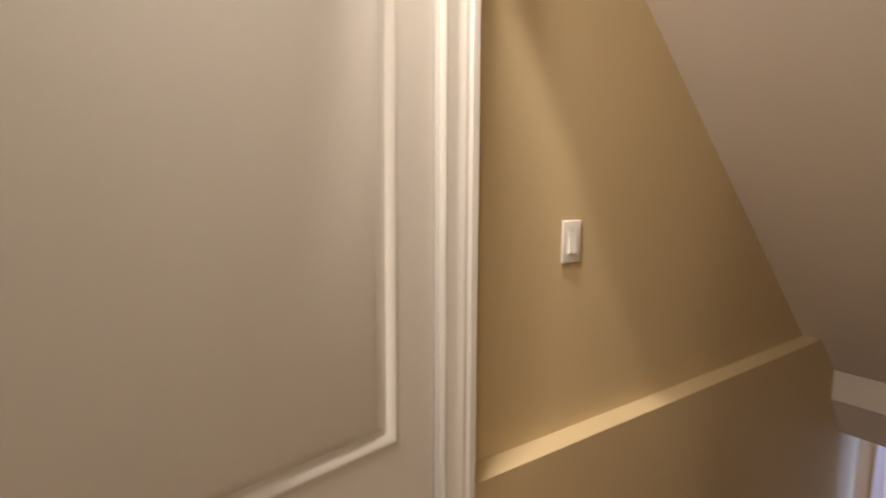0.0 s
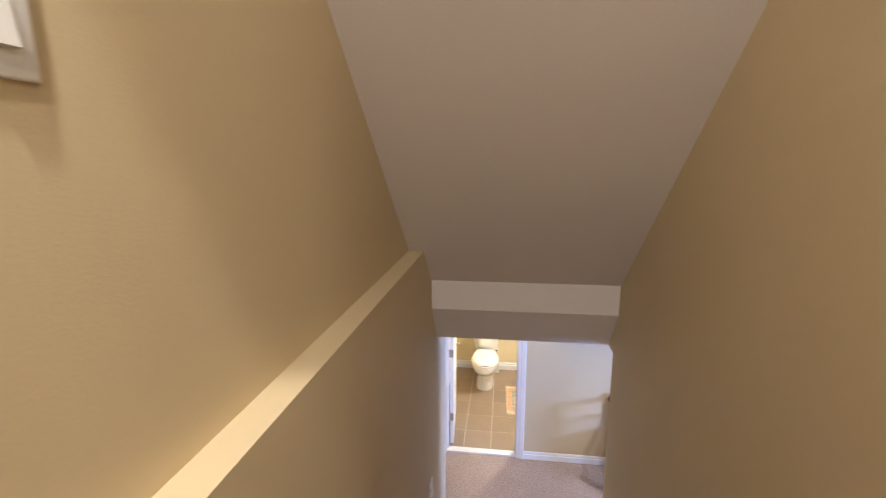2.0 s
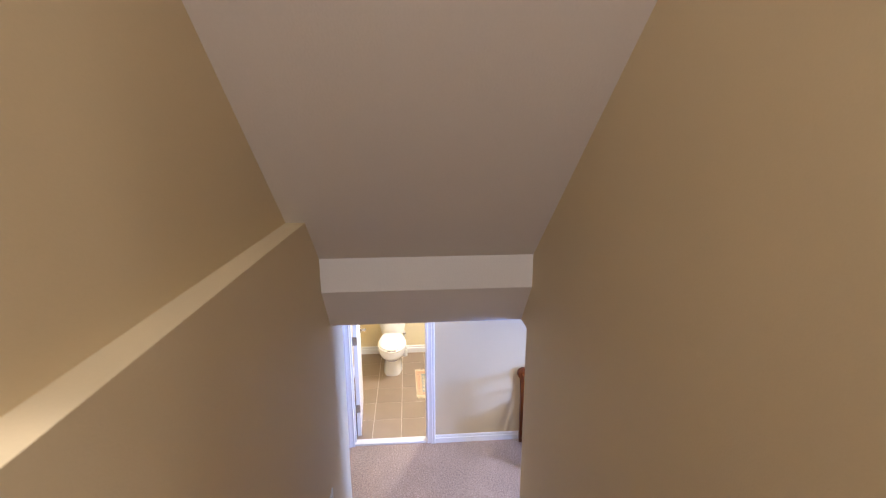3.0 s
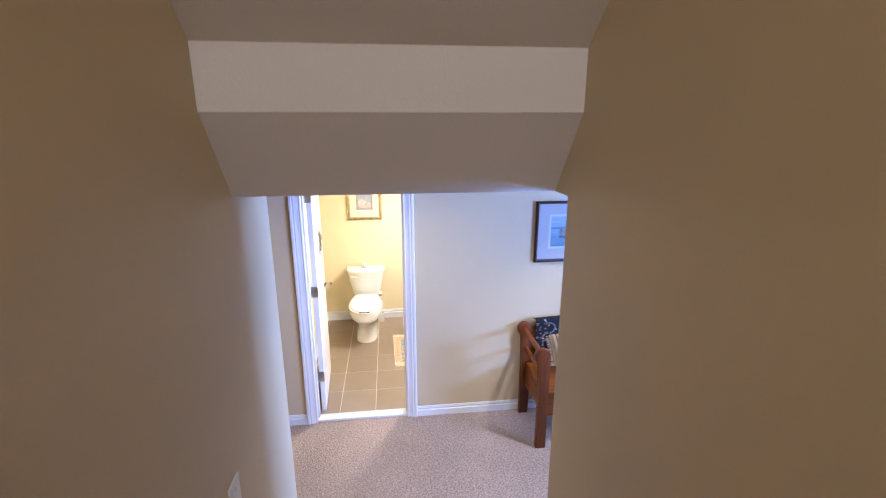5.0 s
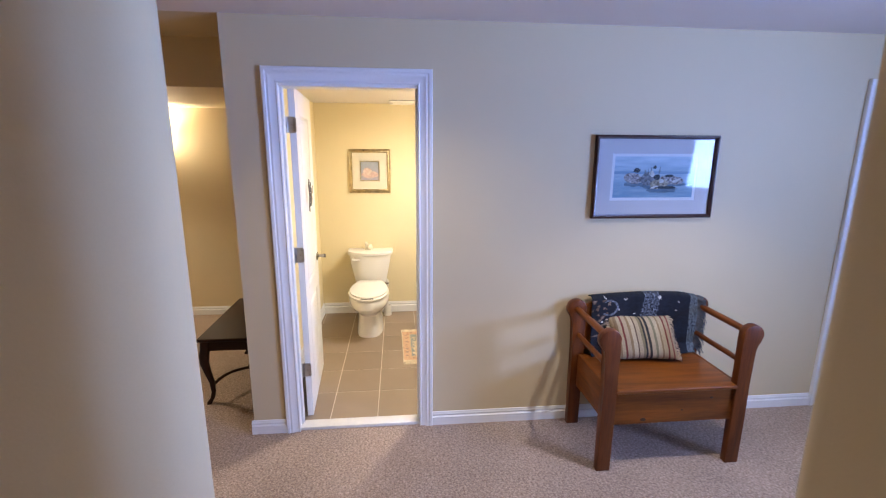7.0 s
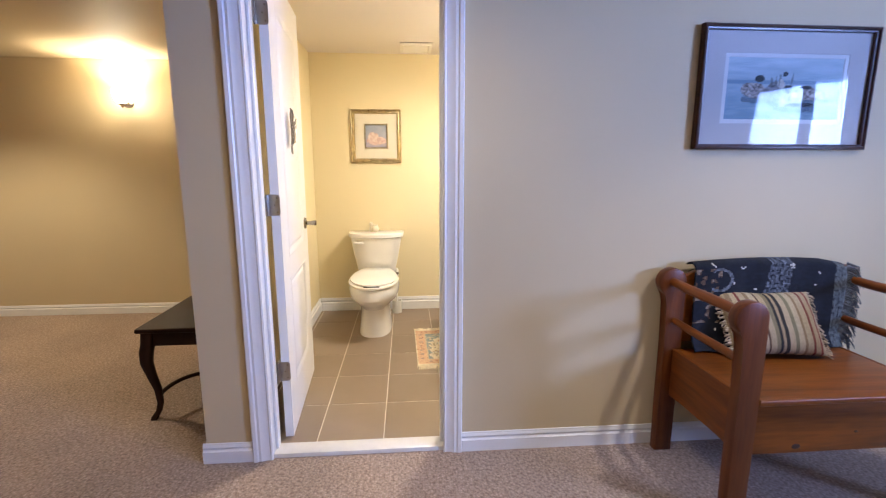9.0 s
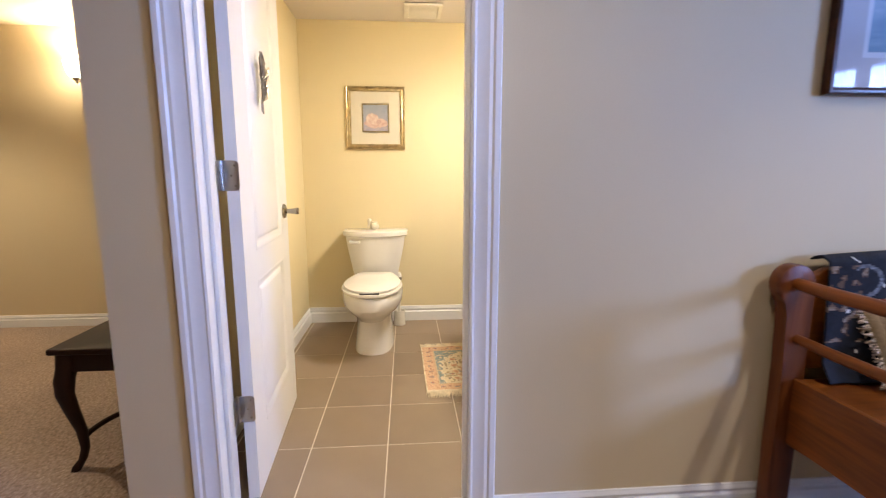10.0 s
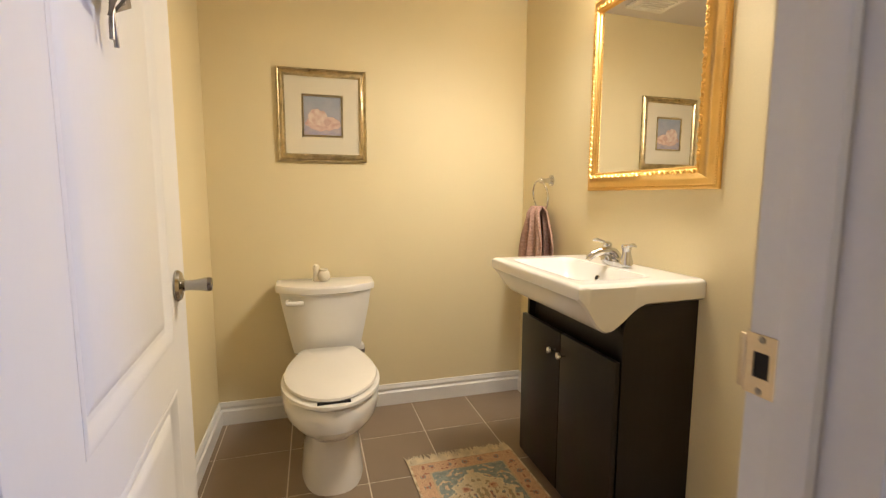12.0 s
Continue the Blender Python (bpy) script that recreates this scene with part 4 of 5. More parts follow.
def lid_ring(cx, front, back, half, back_half, z):
    """A seat outline: round front, sides that run in to a straight back."""
    pts = [Vector((cx - front * math.sin(t), half * math.cos(t), z)) for t in np.linspace(0, math.pi, 25)]
    for f in (0.2, 0.4, 0.6, 0.8, 0.95):
        pts.append(Vector((cx + back * f, -half + (half - back_half) * f ** 1.7, z)))
    pts += [Vector((cx + back, -back_half + 0.01, z)), Vector((cx + back, back_half - 0.01, z))]
    for f in (0.95, 0.8, 0.6, 0.4, 0.2):
        pts.append(Vector((cx + back * f, half - (half - back_half) * f ** 1.7, z)))
    return pts


toilet = thing("toilet", 6.98, 0.885, 0.012, "white porcelain toilet with its lid closed", "toilet")
bm = bmesh.new()
loft(bm, [oval(-0.36, 0, 0.305, 0.26, 0.124, 0.0, power=2.8), oval(-0.36, 0, 0.302, 0.26, 0.121, 0.03, power=2.8), oval(-0.36, 0, 0.285, 0.25, 0.112, 0.12, power=2.6),
          oval(-0.37, 0, 0.285, 0.25, 0.112, 0.20, power=2.4), oval(-0.39, 0, 0.312, 0.25, 0.138, 0.235, power=2.2), oval(-0.42, 0, 0.340, 0.24, 0.165, 0.266, power=2.1),
          oval(-0.45, 0, 0.350, 0.25, 0.182, 0.305, power=2.1), oval(-0.45, 0, 0.350, 0.27, 0.187, 0.355, power=2.1), oval(-0.45, 0, 0.338, 0.27, 0.180, 0.380, power=2.1), oval(-0.45, 0, 0.315, 0.25, 0.165, 0.383, power=2.1)])
part("bowl", bm, PORCELAIN, toilet)
part("tank_base", box(bmesh.new(), -0.24, -0.02, -0.11, 0.11, 0.27, 0.392, bevel=0.02, steps=3), PORCELAIN, toilet)
bm = bmesh.new()
loft(bm, [lid_ring(-0.52, 0.277, 0.262, 0.181, 0.112, 0.386), lid_ring(-0.52, 0.282, 0.266, 0.185, 0.115, 0.392), lid_ring(-0.52, 0.280, 0.266, 0.184, 0.115, 0.402), lid_ring(-0.52, 0.271, 0.260, 0.178, 0.108, 0.405)])
part("seat", bm, SEAT_PLASTIC, toilet)
bm = bmesh.new()
loft(bm, [lid_ring(-0.515, 0.259, 0.268, 0.170, 0.108, 0.408), lid_ring(-0.515, 0.265, 0.272, 0.175, 0.111, 0.413), lid_ring(-0.515, 0.261, 0.272, 0.172, 0.110, 0.421),
          lid_ring(-0.515, 0.240, 0.262, 0.155, 0.098, 0.4265), lid_ring(-0.50, 0.12, 0.15, 0.08, 0.05, 0.429)])
part("seat_lid", bm, SEAT_PLASTIC, toilet)
# Near-black bar drawn in place of the shade between seat and lid.
part("lid_gap_shade", boxed(-0.783, -0.771, -0.055, 0.055, 0.4055, 0.4115), HOLE_SHADE, toilet, "dark bar standing in for the shade under the lid")
for s in (-1, 1):
    part("seat_hinge", boxed(-0.252, -0.230, s * 0.075 - 0.016, s * 0.075 + 0.016, 0.392, 0.416, bevel=0.005), SEAT_PLASTIC, toilet)
    bm = lathe(bmesh.new(), [(0.016, 0), (0.016, 0.01), (0.010, 0.022), (0.002, 0.025)], pose(-0.30, s * 0.098, 0.02), 14)
    part("bolt_cap", bm, PORCELAIN, toilet)
bm = bmesh.new()
loft(bm, [tank_ring(0.140, -0.018, -0.15, 0.045, 0.372), tank_ring(0.150, -0.018, -0.155, 0.048, 0.380), tank_ring(0.172, -0.018, -0.155, 0.060, 0.48),
          tank_ring(0.193, -0.018, -0.155, 0.072, 0.58), tank_ring(0.206, -0.018, -0.155, 0.080, 0.662)])
part("tank", bm, PORCELAIN, toilet)
bm = bmesh.new()
loft(bm, [tank_ring(0.210, -0.010, -0.150, 0.084, 0.660), tank_ring(0.221, -0.006, -0.155, 0.092, 0.665), tank_ring(0.223, -0.006, -0.155, 0.094, 0.689), tank_ring(0.220, -0.010, -0.153, 0.090, 0.6965), tank_ring(0.204, -0.02, -0.145, 0.080, 0.699)])
part("tank_lid", bm, PORCELAIN, toilet)
bm = lathe(bmesh.new(), [(0.014, 0), (0.014, 0.010), (0.010, 0.016)], pose(-0.190, 0.165, 0.625, 0, -90, 14), 16)
box(bm, -0.228, -0.214, 0.098, 0.176, 0.615, 0.635, bevel=0.006, steps=3)
part("flush_lever", bm, PORCELAIN, toilet, "white flush lever")
bm = tube(bmesh.new(), [(-0.10, 0.125, 0.375), (-0.10, 0.15, 0.30), (-0.06, 0.19, 0.20), (-0.02, 0.20, 0.17), (0.01, 0.20, 0.17)], 0.006)
lathe(bm, [(0.014, 0), (0.016, 0.006), (0.016, 0.012), (0.010, 0.018)], pose(-0.03, 0.20, 0.17, 0, 90, 0), 14)
part("supply_hose", bm, CHROME, toilet, "chrome water supply")

jar = thing("ornament", 6.885, 0.905, 0.711, "small cream ceramic ornament on the toilet tank", "ornament")
bm = lathe(bmesh.new(), [(0.018, 0), (0.027, 0.008), (0.031, 0.024), (0.026, 0.042), (0.019, 0.047), (0.021, 0.055), (0.019, 0.057), (0.016, 0.050)], pose(-0.005, -0.012, 0), 22)
part("pot", bm, WAX, jar)
bm = lathe(bmesh.new(), [(0.016, 0), (0.018, 0.02), (0.013, 0.042), (0.015, 0.055), (0.016, 0.066), (0.009, 0.076), (0.002, 0.079)], pose(0.004, 0.022, 0), 18)
lathe(bm, [(0.005, 0), (0.008, 0.007), (0.004, 0.014)], pose(-0.008, 0.026, 0.066), 8)
part("figure", bm, WAX, jar)

brush = thing("toilet_brush", 6.905, 0.728, 0.012, "white toilet brush in a round holder on the tiles", "toilet brush")
brush.scale = (0.86, 0.86, 0.92)
part("holder", lathe(bmesh.new(), [(0.048, 0), (0.050, 0.006), (0.044, 0.09), (0.047, 0.115), (0.043, 0.115), (0.040, 0.09)], None, 24), SEAT_PLASTIC, brush)
part("handle", lathe(bmesh.new(), [(0.010, 0.08), (0.008, 0.2), (0.008, 0.30), (0.012, 0.32), (0.021, 0.36), (0.021, 0.405), (0.012, 0.425), (0.002, 0.43)], pose(0, 0, 0, 0, -4, 0), 16), SEAT_PLASTIC, brush)
part("band", lathe(bmesh.new(), [(0.0225, 0.37), (0.0235, 0.374), (0.0235, 0.388), (0.0225, 0.392)], pose(0, 0, 0, 0, -4, 0), 16), PEWTER, brush, "dark metal band")

# vanity: cabinet and basin
SX0, SX1, SY0, SY1, STOP = 5.763, 6.388, -0.174, 0.252, 0.865
cabinet = thing("vanity_cabinet", 6.087, -0.174, 0.012, "espresso two-door vanity cabinet under the basin", "cabinet")
for x0, x1 in ((-0.302, -0.286), (0.286, 0.302)):
    bm = prism(bmesh.new(), [(0.0, 0.0), (0.262, 0.0), (0.262, 0.70), (0.245, 0.778), (0.0, 0.786)], lambda a, b, h: (h, a, b), x0, x1)
    part("side_panel", bm, ESPRESSO, cabinet, smooth=0)
part("bottom_panel", boxed(-0.286, 0.286, 0.012, 0.225, 0.06, 0.075), ESPRESSO, cabinet, smooth=0)
part("back_panel", boxed(-0.286, 0.286, 0.0, 0.012, 0.06, 0.78), ESPRESSO, cabinet, smooth=0)
part("plinth", boxed(-0.286, 0.286, 0.225, 0.25, 0.0, 0.06), ESPRESSO, cabinet, smooth=0)
part("top_rail", boxed(-0.286, 0.286, 0.215, 0.235, 0.60, 0.70), ESPRESSO, cabinet, smooth=0)
for s, x0, x1 in ((-1, -0.302, -0.0015), (1, 0.0015, 0.302)):
    leaf = part("door", box(bmesh.new(), x0, x1, 0.266, 0.286, 0.030, 0.618, bevel=0.004), ESPRESSO, cabinet)
    bm = lathe(bmesh.new(), [(0.006, 0), (0.005, 0.012), (0.010, 0.017), (0.0135, 0.023), (0.012, 0.029), (0.004, 0.032)], pose(s * 0.032 + 0.0, 0.286, 0.548, -90, 0, 0), 18)
    part("knob", bm, CHROME, leaf, "round chrome knob")

basin = thing("wash_basin", 6.0755, -0.174, STOP, "white porcelain wash basin with an overflow hole", "basin")


def basin_top(x, y):
    dx, dy = (x - 6.0755) / 0.240, (y - 0.075) / 0.130
    d = (abs(dx) ** 9 + abs(dy) ** 9) ** (1 / 9)
    depth = 0.105 * (1 - min(1.0, max(0.0, (d - 0.50) / 0.47)) ** 2.2) if d < 0.97 else 0.0
    rim = 0.0035 * max(0.0, 1 - max(0.0, d - 0.97) / 0.05) if d >= 0.97 else 0.0035 * max(0.0, 1 - (0.97 - d) * 12)
    edge = min(x - SX0, SX1 - x, SY1 - y)
    return STOP - depth - rim * 0.4 - max(0.0, 0.016 - edge) ** 2 * 38


def basin_under(y):
    return sum(basin_fold(min(0.252, max(-0.174, y + 0.008 * k))) for k in range(-4, 5)) / 9


def basin_fold(y):
    for (y0, z0), (y1, z1) in zip(((-0.174, 0.803), (0.050, 0.800), (0.130, 0.722), (0.168, 0.713), (0.252, 0.838)), ((0.050, 0.800), (0.130, 0.722), (0.168, 0.713), (0.252, 0.838), (0.3, 0.84))):
        if y <= y1 + 1e-6:
            return z0 + (z1 - z0) * (y - y0) / (y1 - y0)
    return 0.838


bm = bmesh.new()
nx, ny = 72, 52
tops, unders = [], []
for j in range(ny + 1):
    y = SY0 + (SY1 - SY0) * j / ny
    row_t, row_u = [], []
    for i in range(nx + 1):
        x = SX0 + (SX1 - SX0) * i / nx
        row_t.append(bm.verts.new((x - 6.0755, y + 0.174, basin_top(x, y) - STOP)))
        f = abs(2 * i / nx - 1)
        inset = 0.028 * max(0.0, 0.803 - basin_under(y)) / 0.09
        xu = 6.0755 + (x - 6.0755) * (1 - inset)
        drop = min(basin_under(y) + 0.006 * max(0.0, f - 0.97) / 0.03, basin_top(x, y) - 0.008)
        row_u.append(bm.verts.new((xu - 6.0755, y + 0.174, drop - STOP)))
    tops.append(row_t)
    unders.append(row_u)
for j in range(ny):
    for i in range(nx):
        bm.faces.new((tops[j][i], tops[j][i + 1], tops[j + 1][i + 1], tops[j + 1][i]))
        bm.faces.new((unders[j][i], unders[j + 1][i], unders[j + 1][i + 1], unders[j][i + 1]))
for j in range(ny):
    for i in (0, nx):
        bm.faces.new((tops[j][i], tops[j + 1][i], unders[j + 1][i], unders[j][i]))
for i in range(nx):
    for j in (0, ny):
        bm.faces.new((tops[j][i], tops[j][i + 1], unders[j][i + 1], unders[j][i]))
part("bowl", bm, PORCELAIN, basin, smooth=50)
bm = lathe(bmesh.new(), [(0.0115, 0.0), (0.0105, 0.003), (0.008, 0.0025)], pose(0.0, 0.154, -0.042, -62, 0, 0), 20)
part("overflow_ring", bm, CHROME, basin, "chrome overflow ring")
# Dark disc paints the shade of the overflow opening.
part("overflow_hole_shade", lathe(bmesh.new(), [(0.0085, 0.0), (0.008, 0.0032), (0.001, 0.0034)], pose(0.0, 0.154, -0.042, -62, 0, 0), 18), HOLE_SHADE, basin)
part("drain", lathe(bmesh.new(), [(0.030, 0.0), (0.029, 0.003), (0.018, 0.002), (0.002, 0.004)], pose(0.0, 0.249, -0.106), 22), CHROME, basin, "chrome drain")

faucet = thing("faucet", 6.0755, -0.095, STOP, "chrome centre-set faucet with two lever handles", "faucet")
part("base", prism(bmesh.new(), [(0.078 * math.cos(t) if abs(math.cos(t)) < 0.99 else 0.08 * math.cos(t), 0.027 * math.sin(t)) for t in np.linspace(0, 2 * math.pi, 28, endpoint=False)], lambda a, b, h: (a, b, h), 0.0, 0.016, bevel=0.005), CHROME, faucet)
part("spout", tube(bmesh.new(), [(0, -0.004, 0.008), (0, 0.000, 0.030), (0, 0.014, 0.046), (0, 0.040, 0.053), (0, 0.072, 0.050), (0, 0.098, 0.041), (0, 0.112, 0.030), (0, 0.115, 0.020)], [0.021, 0.019, 0.0175, 0.0155, 0.0140, 0.0130, 0.0125, 0.0120], 18), CHROME, faucet)
part("lift_rod", lathe(bmesh.new(), [(0.003, 0.01), (0.003, 0.055), (0.0065, 0.060), (0.0065, 0.070), (0.002, 0.074)], pose(0, -0.026, 0), 12), CHROME, faucet)
for s in (-1, 1):
    holder = part("handle", lathe(bmesh.new(), [(0.023, 0.012), (0.022, 0.020), (0.015, 0.045), (0.013, 0.058), (0.016, 0.064), (0.015, 0.074), (0.006, 0.080)], pose(s * 0.054, 0, 0), 22), CHROME, faucet)
    bm = tube(bmesh.new(), [(s * 0.054, 0.0, 0.070), (s * 0.075, 0.006, 0.078), (s * 0.100, 0.012, 0.083), (s * 0.118, 0.016, 0.080)], [0.007, 0.006, 0.0065, 0.004], 10)
    part("lever", bm, CHROME, holder)

# gilt mirror
mirror = thing("wall_mirror", 6.048, BY0, 1.4975, "rectangular mirror in a wide carved gilt frame", "mirror", turn=1.1)
mplace = lambda a, b, h: (a, 0.007 + h, b)  # noqa: E731
hw, hh = 0.311, 0.3675
GILT = [(0.0, 0.0), (0.0, 0.007), (-0.004, 0.011), (-0.013, 0.011), (-0.016, 0.013), (-0.028, 0.016), (-0.037, 0.022), (-0.043, 0.030), (-0.047, 0.034), (-0.055, 0.035), (-0.059, 0.031), (-0.061, 0.025), (-0.065, 0.024), (-0.068, 0.019), (-0.068, 0.0)]
bm = sweep(bmesh.new(), [(-hw, -hh), (-hw, hh), (hw, hh), (hw, -hh)][::-1], [(o, h) for o, h in GILT], mplace)
part("frame", bm, GOLD, mirror, smooth=30)
bm = bmesh.new()
for s in range(4):
    length = (hw if s < 2 else hh) * 2 - 0.11
    count = int(length / 0.0105)
    for k in range(count):
        f = ((k + 0.5) / count - 0.5) * length
        a, b = ((f, hh - 0.051), (f, -hh + 0.051), (hw - 0.051, f), (-hw + 0.051, f))[s]
        c = Vector(mplace(a, b, 0.0345))
        turn = (0 if s < 2 else 90) + (38 if k % 2 else -38)
        m = Matrix.Translation(c) @ pose(0, 0, 0, 0, turn, 0)
        lathe(bm, [(0.0006, -0.0100), (0.0034, -0.003), (0.0040, 0.002), (0.0006, 0.0092)], m, 6)
        lathe(bm, [(0.0005, -0.003), (0.0026, 0.0), (0.0005, 0.0036)], Matrix.Translation(c + Vector((0.006 * math.sin(k * 2.1), 0.0025, 0.006 * math.cos(k * 2.1)))) @ pose(0, 0, 0, 90, 0, 0), 7)
tagged(part("carving", bm, GOLD, mirror, "carved gilt leaf band"), kind="stuff")
bm = bmesh.new()
for s in range(4):
    length = (hw if s < 2 else hh) * 2 - 0.01
    count = int(length / 0.008)
    for k in range(count):
        f = ((k + 0.5) / count - 0.5) * length
        a, b = ((f, hh - 0.009), (f, -hh + 0.009), (hw - 0.009, f), (-hw + 0.009, f))[s]
        lathe(bm, [(0.0006, -0.0005), (0.0031, 0.0010), (0.0005, 0.0040)], Matrix.Translation(mplace(a, b, 0.0110)) @ pose(0, 0, 0, -90, 0, 0), 5)
tagged(part("beading", bm, GOLD, mirror), kind="stuff")
bm = bmesh.new()
gw, gh = hw - 0.067, hh - 0.067
bm.faces.new([bm.verts.new(mplace(a, b, 0.018)) for a, b in ((-gw, -gh), (-gw, gh), (gw, gh), (gw, -gh))])
part("mirror_glass", bm, MIRROR, mirror, "clear silvered mirror glass", smooth=0)

# vanity light over the mirror
bar = thing("vanity_light", 6.06, BY0, 1.985, "lit bar lamp with frosted shades above the mirror", "wall lamp")
part("back_plate", box(bmesh.new(), -0.24, 0.24, 0.0, 0.02, -0.03, 0.03, bevel=0.006), CHROME, bar)
for k in (-1, 0, 1):
    bm = lathe(bmesh.new(), [(0.02, 0.0), (0.034, 0.02), (0.040, 0.07), (0.038, 0.07), (0.030, 0.02)], pose(k * 0.17, 0.06, -0.05), 18)
    glow = part("shade", bm, SCONCE_GLASS, bar, "glowing frosted shade")
    glow.visible_shadow = False
    part("arm", tube(bmesh.new(), [(k * 0.17, 0.015, 0.0), (k * 0.17, 0.05, -0.005), (k * 0.17, 0.06, -0.04)], 0.007), CHROME, bar)

# towel ring and towel
ring = thing("towel_ring", 6.692, BY0, 1.182, "chrome towel ring on the bathroom wall", "towel ring")
part("post", lathe(bmesh.new(), [(0.026, 0.0), (0.026, 0.006), (0.014, 0.014), (0.010, 0.030), (0.010, 0.048), (0.014, 0.056), (0.012, 0.064), (0.003, 0.067)], pose(0, 0, 0, -90, 0, 0), 22), CHROME, ring)
loop = [(0.012 + 0.073 * math.sin(t), 0.052 + 0.010 * math.cos(t), -0.072 + 0.073 * math.cos(t)) for t in np.linspace(0, 2 * math.pi, 33)]
part("ring", tube(bmesh.new(), loop, 0.0042, 8), CHROME, ring)
towel = thing("hand_towel", 6.704, BY0 + 0.055, 1.04, "dusty rose terry hand towel hanging folded through the ring", "towel")


def towel_sheet(front):
    def place(u, v):
        drop = 0.02 - 0.335 * v * (1.0 if front else 0.9)
        half = 0.052 + 0.075 * min(1.0, v * 1.5) ** 0.8
        a = (u - 0.5) * 2 * half
        fold = 0.020 * math.sin(u * 17 + (0 if front else 2)) * (0.45 + 0.55 * v) + 0.008 * math.sin(u * 41 + 3 * v)
        y = (0.030 + 0.018 * v if front else -0.012 - 0.004 * v) + fold * (1.0 if front else 0.5)
        top = 0.018 * math.exp(-((v / 0.06) ** 2)) * (1 if front else -1)
        return Vector((a + 0.006 * math.sin(9 * v + u * 4), max(-0.048, y - top), drop))
    return place


towel_tone = lambda u, v: blend((0.40, 0.235, 0.18), (0.52, 0.33, 0.26), 0.5 + rough_noise(u * 30, v * 40, 1.0) + (-0.6 if 0.82 < v < 0.86 else 0.0))  # noqa: E731
sheet("front_fold", 60, 40, towel_sheet(True), towel_tone, CLOTH, towel, thick=0.004)
sheet("back_fold", 60, 40, towel_sheet(False), towel_tone, CLOTH, towel, thick=0.004)

# prayer-style rug
rug = thing("rug", 6.118, 0.358, 0.0125, "small salmon and teal patterned rug with cream fringes", "rug", turn=1.0)
RW, RL = 0.455, 0.60


def rug_paint(u, v):
    x, y = (u - 0.5) * RW, (v - 0.5) * RL
    n = rough_noise(x * 60, y * 60, 1.0)
    border = min(RW / 2 - abs(x), RL / 2 - abs(y))
    salmon, cream, teal, tan, rust = (0.60, 0.37, 0.23), (0.74, 0.62, 0.42), (0.24, 0.28, 0.26), (0.46, 0.32, 0.19), (0.40, 0.17, 0.11)
    if border < 0.008:
        return blend(cream, tan, 0.3 + n)
    if border < 0.070:
        along = (x if RL / 2 - abs(y) < RW / 2 - abs(x) else y)
        motif = math.hypot((along + 0.035) % 0.07 - 0.035, border - 0.038)
        if motif < 0.006:
            return rust
        if motif < 0.013 and n > -0.1:
            return (0.30, 0.27, 0.24)
        if n > 0.42:
            return rust
        return blend(salmon, (0.68, 0.46, 0.28), 0.5 + n)
    if border < 0.075:
        return blend(cream, tan, 0.6)
    # niche: cream field under a stepped arch, blue-green corners with small flowers
    side = 0.128 + 0.008 * math.cos(y * 75)
    if y > 0.02:
        f = (y - 0.02) / 0.165
        side = 0.128 * max(0.0, 1 - f ** 2.2) + 0.012 * math.cos(y * 110)
    if abs(x) > side or y > 0.185:
        if rough_noise(abs(x) * 55, y * 55, 3.0) > 0.22:
            return blend(cream, salmon, 0.4 + n)
        return blend(teal, (0.34, 0.37, 0.33), 0.5 + n)
    if side - abs(x) < 0.008:
        return blend(cream, (0.80, 0.70, 0.50), 0.5 + n)
    stem = abs(x) < 0.045 * (1 + 0.5 * math.cos(y * 60)) and -0.20 < y < -0.02
    leaf = rough_noise(abs(x) * 46 + 5, y * 40, 7.0)
    bloom = math.hypot(abs(x) - 0.055, ((y + 0.04) % 0.085) - 0.042)
    if bloom < 0.011:
        return blend(rust, salmon, 0.5 + n)
    if bloom < 0.019:
        return blend(salmon, cream, 0.3 + n)
    if stem and leaf > -0.15:
        return blend(salmon, tan, 0.3 + n)
    if leaf > 0.28:
        return blend((0.40, 0.36, 0.24), tan, 0.5 + n)
    if leaf < -0.40:
        return blend(teal, rust, 0.5 + n)
    return blend(cream, (0.68, 0.58, 0.40), 0.5 + n)


sheet("woven_field", 120, 160, lambda u, v: Vector(((v - 0.5) * RL, (u - 0.5) * RW, 0.0065 + 0.0012 * rough_noise(u * 9, v * 9, 2.0))), rug_paint, PILE, rug, smooth=0)
part("backing", boxed(-RL / 2, RL / 2, -RW / 2, RW / 2, 0.0, 0.0045, bevel=0.0015, steps=1), FRINGE, rug)
rng = random.Random(8)
for s in (-1, 1):
    bm = bmesh.new()
    for k in range(230):
        y = -RW / 2 + RW * (k + rng.random()) / 230
        ln = rng.uniform(0.035, 0.075) if s < 0 else rng.uniform(0.035, 0.068)
        sway, lift = rng.uniform(-0.014, 0.014), rng.uniform(0.001, 0.006)
        tube(bm, [(s * (RL / 2 - 0.004), y, 0.005), (s * (RL / 2 + ln * 0.5), y + sway * 0.4, 0.0035 + lift), (s * (RL / 2 + ln), y + sway, 0.0022)], [0.0026, 0.0025, 0.0017], 5)
    tagged(part("fringe", bm, FRINGE, rug, "cream cotton fringe"), kind="stuff")


# ---- hall bench ----
bench = thing("bench", 4.675, -0.848, 0.0, "red-stained pine storage bench with scrolled posts", "bench")


